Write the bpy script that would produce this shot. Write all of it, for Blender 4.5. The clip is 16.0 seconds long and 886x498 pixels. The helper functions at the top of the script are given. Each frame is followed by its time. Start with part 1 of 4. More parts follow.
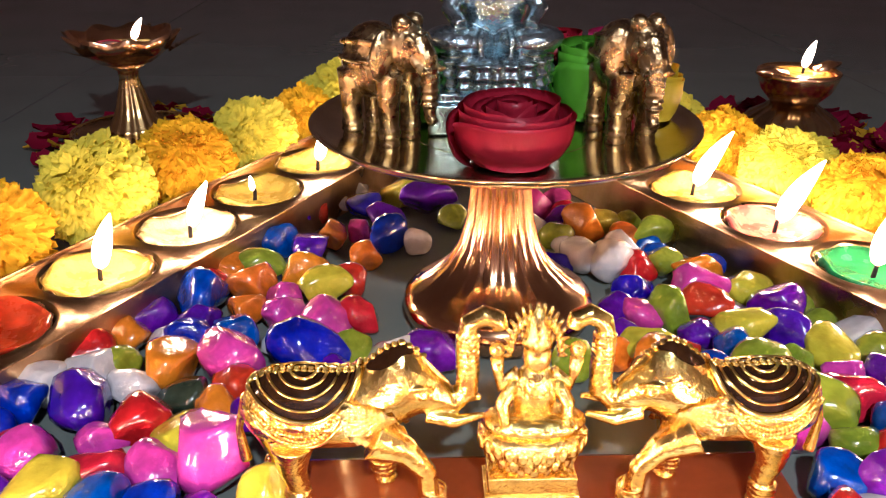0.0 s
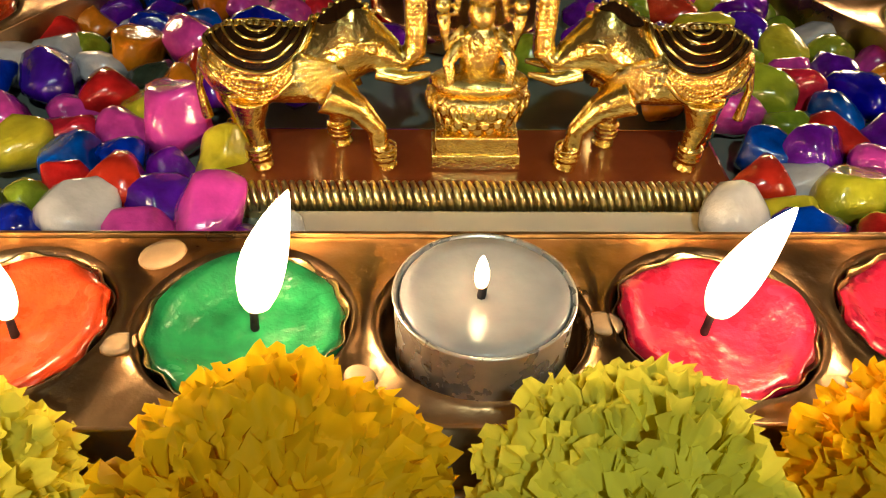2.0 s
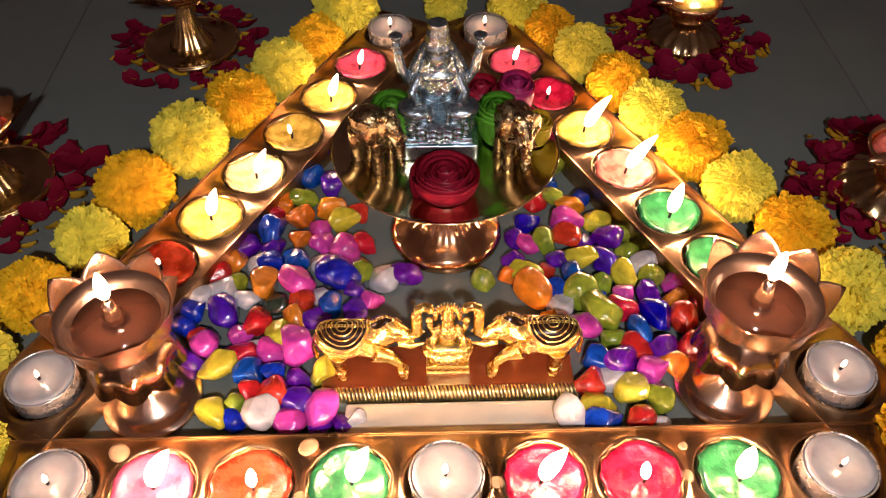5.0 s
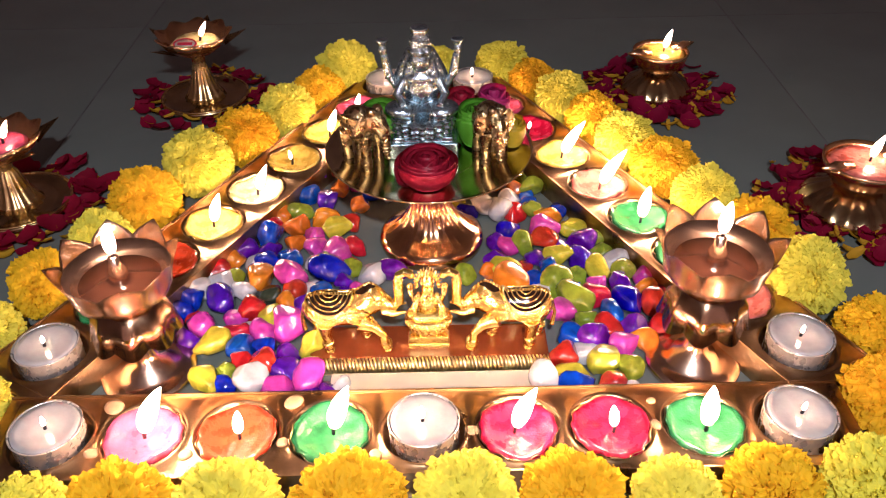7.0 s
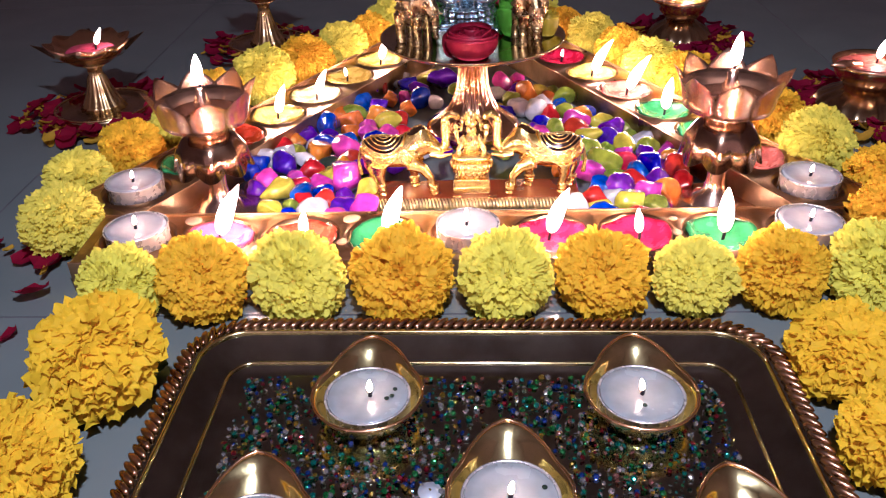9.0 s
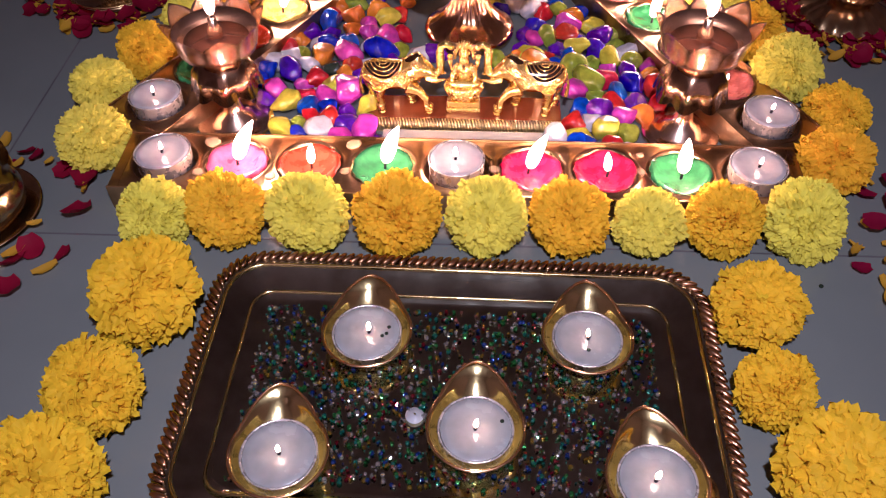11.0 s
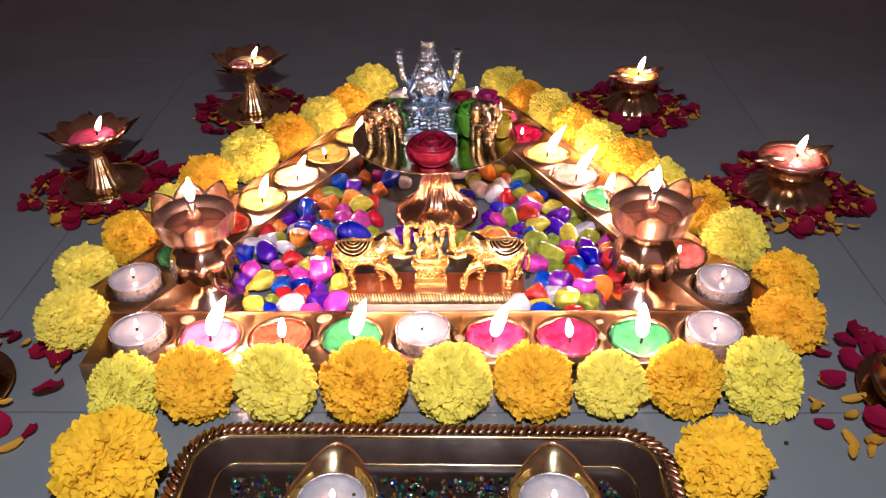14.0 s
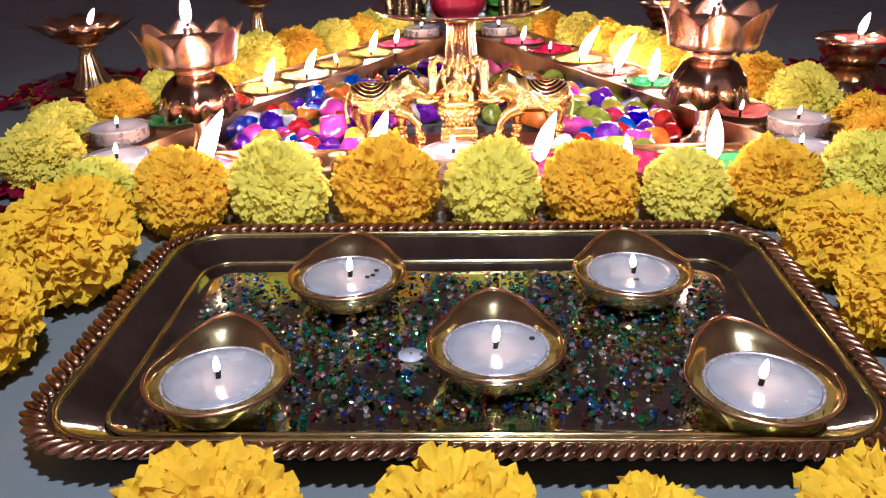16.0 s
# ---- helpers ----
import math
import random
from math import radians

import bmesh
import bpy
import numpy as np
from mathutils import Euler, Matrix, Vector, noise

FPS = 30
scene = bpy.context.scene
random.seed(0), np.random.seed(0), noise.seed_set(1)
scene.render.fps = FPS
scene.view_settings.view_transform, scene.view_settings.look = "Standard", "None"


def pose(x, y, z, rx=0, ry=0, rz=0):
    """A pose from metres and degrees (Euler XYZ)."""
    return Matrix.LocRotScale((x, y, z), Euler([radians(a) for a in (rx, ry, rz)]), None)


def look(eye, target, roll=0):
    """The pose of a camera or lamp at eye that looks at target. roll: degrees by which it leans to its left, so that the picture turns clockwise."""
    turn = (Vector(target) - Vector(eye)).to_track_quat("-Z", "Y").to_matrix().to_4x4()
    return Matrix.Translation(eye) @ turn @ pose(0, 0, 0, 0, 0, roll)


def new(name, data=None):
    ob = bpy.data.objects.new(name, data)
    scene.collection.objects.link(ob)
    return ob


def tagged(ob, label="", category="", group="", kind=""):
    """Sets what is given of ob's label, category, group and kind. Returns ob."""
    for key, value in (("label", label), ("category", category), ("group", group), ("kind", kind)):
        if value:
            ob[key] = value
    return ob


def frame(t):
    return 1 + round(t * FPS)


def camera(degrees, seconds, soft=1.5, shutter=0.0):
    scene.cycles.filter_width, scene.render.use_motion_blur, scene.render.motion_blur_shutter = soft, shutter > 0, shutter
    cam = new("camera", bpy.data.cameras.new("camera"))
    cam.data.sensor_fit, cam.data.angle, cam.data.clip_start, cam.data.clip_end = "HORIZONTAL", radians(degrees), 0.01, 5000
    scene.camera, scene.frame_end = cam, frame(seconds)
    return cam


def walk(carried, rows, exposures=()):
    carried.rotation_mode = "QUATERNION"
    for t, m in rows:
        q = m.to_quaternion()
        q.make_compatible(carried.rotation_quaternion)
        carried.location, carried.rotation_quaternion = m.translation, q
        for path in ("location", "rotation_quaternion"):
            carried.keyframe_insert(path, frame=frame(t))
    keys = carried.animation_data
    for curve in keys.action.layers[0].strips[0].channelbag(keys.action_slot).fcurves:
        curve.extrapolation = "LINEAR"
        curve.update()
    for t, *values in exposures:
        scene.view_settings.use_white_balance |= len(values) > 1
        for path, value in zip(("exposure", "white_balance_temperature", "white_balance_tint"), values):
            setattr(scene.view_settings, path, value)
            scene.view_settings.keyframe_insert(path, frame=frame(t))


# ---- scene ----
cam = camera(57.6, 16.0, 1.1)
METRES, EYE, TILT, LEAN, TURN = 1.08, 0.144, -25.0, 0.0, -1.5
ROWS = [
    (0.0, 0.0, 0.0, 0.0, 0.0, 0.0, -0.0),
    (0.5, 0.006, -0.0036, -0.0073, -0.04, -1.0, -0.13),
    (1.0, 0.0063, -0.0065, -0.0205, -0.1, -1.61, -0.37),
    (1.5, 0.0069, -0.002, -0.0212, -0.23, -8.58, -0.84),
    (2.0, 0.0098, -0.0126, -0.0258, -0.36, -15.03, -1.17),
    (2.5, 0.01, -0.0312, -0.0053, -0.47, -17.76, -0.24),
    (3.0, 0.0098, -0.0499, 0.0424, -0.32, -20.2, 0.21),
    (3.5, 0.0183, -0.0779, 0.0783, -0.25, -21.77, 0.57),
    (4.0, 0.0179, -0.1142, 0.1078, -0.17, -22.34, 0.4),
    (6.5, 0.0211, -0.2026, 0.1378, 0.92, -17.32, 0.16),
    (7.0, 0.0338, -0.2087, 0.078, 0.99, -12.21, 0.48),
    (7.5, 0.0314, -0.2146, 0.0218, 1.09, -8.02, 0.87),
    (8.0, 0.0247, -0.2375, 0.0012, 1.75, -5.2, 1.09),
    (8.5, 0.0246, -0.255, -0.0134, 2.53, -5.43, 0.71),
    (9.0, 0.0297, -0.2742, -0.036, 3.38, -6.53, 0.19),
    (11.5, 0.0428, -0.327, 0.0898, 3.87, -23.84, -1.46),
    (12.0, 0.05, -0.3458, 0.1182, 3.66, -23.6, -1.28),
    (12.5, 0.0523, -0.3522, 0.1299, 3.39, -21.44, -0.93),
    (13.0, 0.059, -0.3504, 0.135, 3.08, -17.04, -0.48),
    (13.5, 0.0574, -0.3478, 0.112, 2.92, -12.85, -0.3),
    (14.0, 0.0521, -0.3281, 0.0424, 2.88, -8.29, -0.14),
    (14.5, 0.0428, -0.3041, -0.0208, 2.87, -4.16, -0.05),
    (15.0, 0.0404, -0.2882, -0.0668, 2.76, -2.36, -0.01),
    (15.5, 0.0333, -0.2746, -0.1025, 2.84, -1.63, 0.05),
    (16.0, 0.0332, -0.27, -0.1146, 2.98, -0.11, 0.09),
]
EXPOSURES = [
    (0.0, 1.22, 5500, 16), (1.0, 0.42, 5900, 17), (1.5, 0.0, 6000, 14), (2.0, -0.1, 6200, -10), (2.5, -0.1, 6300, -6), (3.5, 0.36, 6500, 20), (4.2, 0.58, 6600, 24), (6.3, 1.25, 5600, 28), (7.5, 1.28, 6000, 24),
    (9.0, 1.28, 5100, 34), (11.3, 0.88, 5600, 49), (12.5, 1.08, 5700, 45), (14.5, 1.42, 5400, 37), (16.0, 1.3, 5100, 32),
]
walk(cam, [(t, pose(-0.02, -0.085, EYE, TILT, LEAN, TURN) @ pose(METRES * x, METRES * y, METRES * z, 90 + pitch, roll, yaw)) for t, x, y, z, yaw, pitch, roll in ROWS], EXPOSURES)

# ---- light: flames; a fixed spot behind the viewer, standing in for the phone torch ----
# added warm pink fill without a seen source; lifts dark floor and metal
world = bpy.data.worlds.new("added_fill")
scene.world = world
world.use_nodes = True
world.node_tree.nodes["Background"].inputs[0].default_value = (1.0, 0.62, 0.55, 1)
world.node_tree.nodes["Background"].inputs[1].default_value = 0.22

TORCH_POWER = 6.4
FLAME = 68.0
lamp_data = bpy.data.lights.new("torch_stand_in", "SPOT")
lamp_data.energy, lamp_data.shadow_soft_size, lamp_data.color = TORCH_POWER, 0.012, (1.0, 1.0, 0.93)
lamp_data.spot_size, lamp_data.spot_blend = radians(110), 1.0
lamp = new("torch_stand_in", lamp_data)
lamp.matrix_world = look((0.03, -0.37, 0.50), (0.0, 0.02, 0.0))


# ---- materials ----
def shader(name, base, rough=0.5, metal=0.0, vary=0.25, scale=60.0, bump=0.1, bump_scale=300.0, hue=0.0, coat=0.0, sss=0.0,
           island=0.0, rough_vary=0.1, transmission=0.0, ior=1.45):
    m = bpy.data.materials.new(name)
    m.use_nodes = True
    nt = m.node_tree
    b = nt.nodes["Principled BSDF"]
    b.inputs["Roughness"].default_value, b.inputs["Metallic"].default_value = rough, metal
    b.inputs["Coat Weight"].default_value, b.inputs["Coat Roughness"].default_value = coat, 0.08
    b.inputs["Transmission Weight"].default_value, b.inputs["IOR"].default_value = transmission, ior
    if sss:
        b.inputs["Subsurface Weight"].default_value, b.inputs["Subsurface Scale"].default_value = sss, 0.006
        b.inputs["Subsurface Radius"].default_value = (1.0, 0.5, 0.35)
    co = nt.nodes.new("ShaderNodeTexCoord")
    n1 = nt.nodes.new("ShaderNodeTexNoise")
    n1.inputs["Scale"].default_value, n1.inputs["Detail"].default_value = scale, 5
    nt.links.new(co.outputs["Object"], n1.inputs["Vector"])
    hsv = nt.nodes.new("ShaderNodeHueSaturation")
    hsv.inputs["Color"].default_value = (*base, 1)
    ramp = nt.nodes.new("ShaderNodeMapRange")
    ramp.inputs[1].default_value, ramp.inputs[2].default_value = 0.3, 0.7
    ramp.inputs[3].default_value, ramp.inputs[4].default_value = 1 - vary, 1 + vary * 0.6
    nt.links.new(n1.outputs["Fac"], ramp.inputs[0])
    value = ramp.outputs[0]
    if island:
        geo = nt.nodes.new("ShaderNodeNewGeometry")
        r2 = nt.nodes.new("ShaderNodeMapRange")
        r2.inputs[3].default_value, r2.inputs[4].default_value = 1 - island, 1 + island
        nt.links.new(geo.outputs["Random Per Island"], r2.inputs[0])
        mul = nt.nodes.new("ShaderNodeMath")
        mul.operation = "MULTIPLY"
        nt.links.new(value, mul.inputs[0]), nt.links.new(r2.outputs[0], mul.inputs[1])
        value = mul.outputs[0]
    nt.links.new(value, hsv.inputs["Value"])
    if hue:
        info = nt.nodes.new("ShaderNodeObjectInfo")
        r3 = nt.nodes.new("ShaderNodeMapRange")
        r3.inputs[3].default_value, r3.inputs[4].default_value = 0.5 - hue, 0.5 + hue
        nt.links.new(info.outputs["Random"], r3.inputs[0]), nt.links.new(r3.outputs[0], hsv.inputs["Hue"])
    nt.links.new(hsv.outputs[0], b.inputs["Base Color"])
    if rough_vary:
        r4 = nt.nodes.new("ShaderNodeMapRange")
        r4.inputs[3].default_value, r4.inputs[4].default_value = max(0.02, rough - rough_vary), rough + rough_vary
        nt.links.new(n1.outputs["Fac"], r4.inputs[0]), nt.links.new(r4.outputs[0], b.inputs["Roughness"])
    if bump:
        n2 = nt.nodes.new("ShaderNodeTexNoise")
        n2.inputs["Scale"].default_value, n2.inputs["Detail"].default_value = bump_scale, 4
        nt.links.new(co.outputs["Object"], n2.inputs["Vector"])
        bp = nt.nodes.new("ShaderNodeBump")
        bp.inputs["Strength"].default_value, bp.inputs["Distance"].default_value = bump, 0.001
        nt.links.new(n2.outputs["Fac"], bp.inputs["Height"]), nt.links.new(bp.outputs[0], b.inputs["Normal"])
    return m


def petal_shader(name, base, tip):
    """Thin petals: light passes through them; a shade of its own for each petal."""
    m = shader(name, base, 0.6, 0, 0.12, 3, 0, 10, island=0.11, hue=0.006, rough_vary=0)
    nt = m.node_tree
    b, out = nt.nodes["Principled BSDF"], nt.nodes["Material Output"]
    b.inputs["Specular IOR Level"].default_value = 0.15
    tr = nt.nodes.new("ShaderNodeBsdfTranslucent")
    tr.inputs[0].default_value = (*tip, 1)
    mix = nt.nodes.new("ShaderNodeMixShader")
    mix.inputs[0].default_value = 0.42
    nt.links.new(b.outputs[0], mix.inputs[1]), nt.links.new(tr.outputs[0], mix.inputs[2])
    nt.links.new(mix.outputs[0], out.inputs[0])
    return m


def flame_shader(name, color, strength):
    """A flame: clear and amber at its foot, bright from a third of its height on."""
    m = bpy.data.materials.new(name)
    m.use_nodes = True
    nt = m.node_tree
    nt.nodes.remove(nt.nodes["Principled BSDF"])
    co, sep = nt.nodes.new("ShaderNodeTexCoord"), nt.nodes.new("ShaderNodeSeparateXYZ")
    nt.links.new(co.outputs["Generated"], sep.inputs[0])
    body = nt.nodes.new("ShaderNodeMapRange")
    body.inputs[1].default_value, body.inputs[2].default_value = 0.02, 0.34
    body.inputs[3].default_value, body.inputs[4].default_value = 0.06, 1.0
    nt.links.new(sep.outputs["Z"], body.inputs[0])
    ramp = nt.nodes.new("ShaderNodeValToRGB")
    ramp.color_ramp.elements[0].position, ramp.color_ramp.elements[0].color = 0.0, (1.0, 0.42, 0.16, 1)
    ramp.color_ramp.elements[1].position, ramp.color_ramp.elements[1].color = 0.4, (*color, 1)
    nt.links.new(sep.outputs["Z"], ramp.inputs[0])
    em, clear, mix = nt.nodes.new("ShaderNodeEmission"), nt.nodes.new("ShaderNodeBsdfTransparent"), nt.nodes.new("ShaderNodeMixShader")
    em.inputs["Strength"].default_value = strength
    nt.links.new(ramp.outputs[0], em.inputs["Color"]), nt.links.new(body.outputs[0], mix.inputs[0])
    nt.links.new(clear.outputs[0], mix.inputs[1]), nt.links.new(em.outputs[0], mix.inputs[2])
    nt.links.new(mix.outputs[0], nt.nodes["Material Output"].inputs[0])
    return m


DISH_BRASS = shader("mirror_dish", (0.74, 0.62, 0.36), 0.16, 1.0, 0.25, 60, 0.02, 160, rough_vary=0.05)
BRASS = shader("brass", (0.80, 0.56, 0.24), 0.26, 1.0, 0.25, 70, 0.12, 260, rough_vary=0.1)
BAR_BRASS = shader("worn_brass", (0.60, 0.38, 0.19), 0.33, 1.0, 0.5, 38, 0.3, 260, rough_vary=0.16)
FOOT_COPPER = shader("fluted_copper", (0.66, 0.37, 0.19), 0.15, 1.0, 0.25, 60, 0.08, 200, rough_vary=0.06)
DRIP = shader("dried_wax", (0.52, 0.33, 0.17), 0.45, 0, 0.15, 200, 0.2, 300)
COPPER = shader("copper_brass", (0.84, 0.52, 0.28), 0.22, 1.0, 0.22, 60, 0.08, 200, rough_vary=0.07)
DARK_BRASS = shader("dark_brass", (0.52, 0.38, 0.19), 0.2, 1.0, 0.35, 60, 0.12, 240, rough_vary=0.1)
GOLD = shader("gold_plate", (1.0, 0.74, 0.22), 0.14, 1.0, 0.12, 120, 0.12, 600, rough_vary=0.08)
GOLD_BODY = shader("gold_tooled", (1.0, 0.74, 0.22), 0.2, 1.0, 0.2, 220, 0.30, 700, rough_vary=0.08)
GOLD_FINE = shader("gold_relief", (1.0, 0.76, 0.25), 0.16, 1.0, 0.2, 250, 0.45, 800, rough_vary=0.08)
LAMP_BRONZE = shader("lamp_bronze", (0.92, 0.68, 0.50), 0.23, 1.0, 0.2, 60, 0.08, 200, rough_vary=0.07)
BOWL_BRASS = shader("mirror_brass", (0.90, 0.77, 0.34), 0.15, 1.0, 0.2, 70, 0.1, 260, rough_vary=0.05)
BELL_BRONZE = shader("dark_bronze", (0.40, 0.24, 0.14), 0.2, 1.0, 0.3, 60, 0.1, 200)
ENAMEL = shader("dark_enamel", (0.03, 0.012, 0.004), 0.12, 0.3, 0.4, 200, 0.05, 400, coat=0.6)
LACQUER = shader("red_brown_lacquer", (0.19, 0.042, 0.012), 0.1, 0.0, 0.3, 50, 0.03, 200, coat=0.8)
GOLD_FOIL = shader("golden_foil", (0.75, 0.52, 0.22), 0.3, 0.9, 0.2, 200, 0.3, 500)
FOIL = shader("candle_foil", (0.74, 0.68, 0.62), 0.28, 0.65, 0.2, 200, 0.3, 400)
ROPE = shader("rope_copper", (0.46, 0.25, 0.13), 0.28, 1.0, 0.35, 80, 0.2, 300)
FRINGE = shader("gold_fringe", (1.0, 0.82, 0.42), 0.32, 1.0, 0.2, 200, 0.1, 600)
TRAY_BRASS = shader("tray_brass", (0.52, 0.56, 0.43), 0.11, 1.0, 0.3, 50, 0.25, 70, rough_vary=0.05)
TILE = shader("floor_tile", (0.145, 0.170, 0.152), 0.22, 0.0, 0.10, 9, 0.03, 120, rough_vary=0.08)
GROUT = shader("grout", (0.09, 0.09, 0.09), 0.9, 0.0, 0.3, 60, 0.3, 500)
WALL = shader("wall_paint", (0.74, 0.66, 0.64), 0.8, 0.0, 0.12, 3, 0.1, 60)
CREAM = shader("cream_marble", (0.66, 0.58, 0.46), 0.15, 0.0, 0.15, 40, 0.03, 100, coat=0.4)
WICK = shader("burnt_wick", (0.012, 0.01, 0.015), 0.9, 0, 0.3, 300, 0.3, 900)
LEAF = shader("leaf_green", (0.03, 0.09, 0.02), 0.5, 0, 0.3, 80, 0.2, 300)
SILVER = shader("crystal_silver", (0.38, 0.49, 0.54), 0.17, 0.95, 0.4, 300, 0.6, 500, rough_vary=0.08)
FLAME_MAT = flame_shader("flame", (1.0, 0.64, 0.38), FLAME)
SMALL_FLAME_MAT = flame_shader("small_flame", (1.0, 0.68, 0.38), FLAME * 0.45)
WAX = {
    # tray tealights: white wax with a darkened base, offsetting the lamp's brightness there
    "tray": shader("dimmed_white_wax", (0.285, 0.295, 0.28), 0.25, 0, 0.2, 70, 0.3, 120, sss=0.3, coat=0.4),
    "white": shader("white_wax", (0.47, 0.44, 0.43), 0.22, 0, 0.22, 70, 0.35, 120, sss=0.35, coat=0.5),
    "green": shader("green_wax", (0.02, 0.17, 0.055), 0.25, 0, 0.45, 130, 0.9, 200, sss=0.12, coat=0.4),
    "red": shader("crimson_wax", (0.47, 0.010, 0.045), 0.28, 0, 0.45, 130, 0.9, 200, sss=0.12, coat=0.4),
    "pink": shader("pink_wax", (0.66, 0.08, 0.16), 0.3, 0, 0.45, 130, 0.9, 200, sss=0.12, coat=0.4),
    "orange": shader("orange_red_wax", (0.66, 0.06, 0.014), 0.28, 0, 0.45, 130, 0.9, 200, sss=0.12, coat=0.4),
    "yellow": shader("yellow_wax", (0.66, 0.45, 0.07), 0.28, 0, 0.45, 130, 0.9, 200, sss=0.12, coat=0.4),
    "cream": shader("cream_wax", (0.75, 0.60, 0.28), 0.28, 0, 0.45, 130, 0.9, 200, sss=0.12, coat=0.4),
    "peach": shader("peach_wax", (0.72, 0.34, 0.17), 0.28, 0, 0.35, 130, 0.5, 200, sss=0.12, coat=0.4),
    "rose": shader("rose_wax", (0.62, 0.16, 0.12), 0.28, 0, 0.45, 130, 0.9, 200, sss=0.12, coat=0.4),
}
MARIGOLD = {
    "lemon": petal_shader("lemon_petals", (0.86, 0.78, 0.085), (0.88, 0.79, 0.10)),
    "orange": petal_shader("orange_petals", (0.90, 0.55, 0.010), (0.9, 0.56, 0.014)),
    "amber": petal_shader("amber_petals", (0.88, 0.60, 0.008), (0.9, 0.60, 0.010)),
}
ROSE_PETAL = petal_shader("rose_petals", (0.27, 0.007, 0.035), (0.30, 0.009, 0.045))
YELLOW_PETAL = petal_shader("loose_yellow_petals", (0.62, 0.36, 0.02), (0.6, 0.35, 0.03))
STONE = {
    "blue": shader("blue_stone", (0.002, 0.035, 0.42), 0.14, 0, 0.55, 2.6, 0.55, 4.5, coat=0.8, hue=0.02),
    "violet": shader("violet_stone", (0.085, 0.006, 0.33), 0.14, 0, 0.5, 2.6, 0.55, 4.5, coat=0.8, hue=0.02),
    "magenta": shader("magenta_stone", (0.58, 0.05, 0.36), 0.16, 0, 0.35, 2.6, 0.55, 4.5, coat=0.8, hue=0.015),
    "red": shader("red_stone", (0.50, 0.012, 0.014), 0.16, 0, 0.4, 2.6, 0.55, 4.5, coat=0.8, hue=0.01),
    "orange": shader("orange_stone", (0.68, 0.20, 0.010), 0.18, 0, 0.35, 2.6, 0.55, 4.5, coat=0.8, hue=0.01),
    "yellow": shader("yellow_stone", (0.54, 0.48, 0.03), 0.18, 0, 0.3, 2.6, 0.55, 4.5, coat=0.8, hue=0.01),
    "lime": shader("lime_stone", (0.24, 0.30, 0.02), 0.18, 0, 0.4, 2.6, 0.55, 4.5, coat=0.8, hue=0.02),
    "grey": shader("dark_green_stone", (0.035, 0.05, 0.03), 0.2, 0, 0.5, 2.6, 0.5, 4.5, coat=0.6),
    "white": shader("white_stone", (0.56, 0.55, 0.56), 0.2, 0, 0.2, 2.2, 0.5, 4.5, coat=0.6, hue=0.02),
}
RIBBON = {
    "red": shader("red_ribbon", (0.50, 0.02, 0.05), 0.4, 0, 0.2, 90, 0.1, 400),
    "green": shader("green_ribbon", (0.14, 0.48, 0.03), 0.4, 0, 0.2, 90, 0.1, 400),
    "yellow": shader("yellow_ribbon", (0.6, 0.45, 0.02), 0.4, 0, 0.2, 90, 0.1, 400),
    "pink": shader("pink_ribbon", (0.6, 0.04, 0.2), 0.4, 0, 0.2, 90, 0.1, 400),
}


def gem_shader():
    m = shader("sequins", (0.5, 0.5, 0.5), 0.07, 0.9, 0.1, 50, 0, coat=1.0, rough_vary=0.03)
    nt = m.node_tree
    b = nt.nodes["Principled BSDF"]
    geo = nt.nodes.new("ShaderNodeNewGeometry")
    ramp = nt.nodes.new("ShaderNodeValToRGB")
    ramp.color_ramp.interpolation = "CONSTANT"
    stops = [(0, (0.7, 0.7, 0.66)), (0.26, (0.01, 0.42, 0.32)), (0.46, (0.02, 0.10, 0.50)), (0.60, (0.03, 0.40, 0.09)),
             (0.74, (0.5, 0.34, 0.03)), (0.86, (0.32, 0.01, 0.03)), (0.93, (0.55, 0.25, 0.18))]
    for i, (p, c) in enumerate(stops):
        e = ramp.color_ramp.elements[i] if i < 2 else ramp.color_ramp.elements.new(p)
        e.position, e.color = p, (*c, 1)
    nt.links.new(geo.outputs["Random Per Island"], ramp.inputs[0])
    nt.links.new(ramp.outputs[0], b.inputs["Base Color"])
    return m


GEM = gem_shader()


# ---- mesh helpers ----
def mesh_of(name, bm, mat, smooth=True):
    me = bpy.data.meshes.new(name)
    bmesh.ops.recalc_face_normals(bm, faces=bm.faces)
    bm.to_mesh(me)
    bm.free()
    me.materials.append(mat)
    if smooth:
        me.polygons.foreach_set("use_smooth", [True] * len(me.polygons))
    return me


def part(name, bm, mat, parent=None, label="", smooth=True, m=None):
    me = bm if isinstance(bm, bpy.types.Mesh) else mesh_of(name, bm, mat, smooth)
    ob = new(name, me)
    if parent:
        ob.parent = parent
    if m is not None:
        ob.matrix_basis = m
    return tagged(ob, label)


def thing(name, label, category, m=None, group="", kind=""):
    e = new(name)
    e.empty_display_size = 0.01
    if m is not None:
        e.matrix_basis = m
    return tagged(e, label, category, group, kind)


def lathe(profile, seg=40, shape=None, bm=None):
    """Turns (radius, height) pairs round z. shape(angle, i) scales the radius and lifts the height."""
    bm = bm or bmesh.new()
    rings = []
    for i, (r, z) in enumerate(profile):
        ring = []
        for k in range(seg):
            a = 2 * math.pi * k / seg
            f, dz = shape(a, i) if shape else (1.0, 0.0)
            ring.append(bm.verts.new((r * f * math.cos(a), r * f * math.sin(a), z + dz)))
        rings.append(ring)
    for a, b in zip(rings, rings[1:]):
        for k in range(seg):
            bm.faces.new((a[k], a[(k + 1) % seg], b[(k + 1) % seg], b[k]))
    bm.faces.new(rings[0]), bm.faces.new(rings[-1])
    return bm


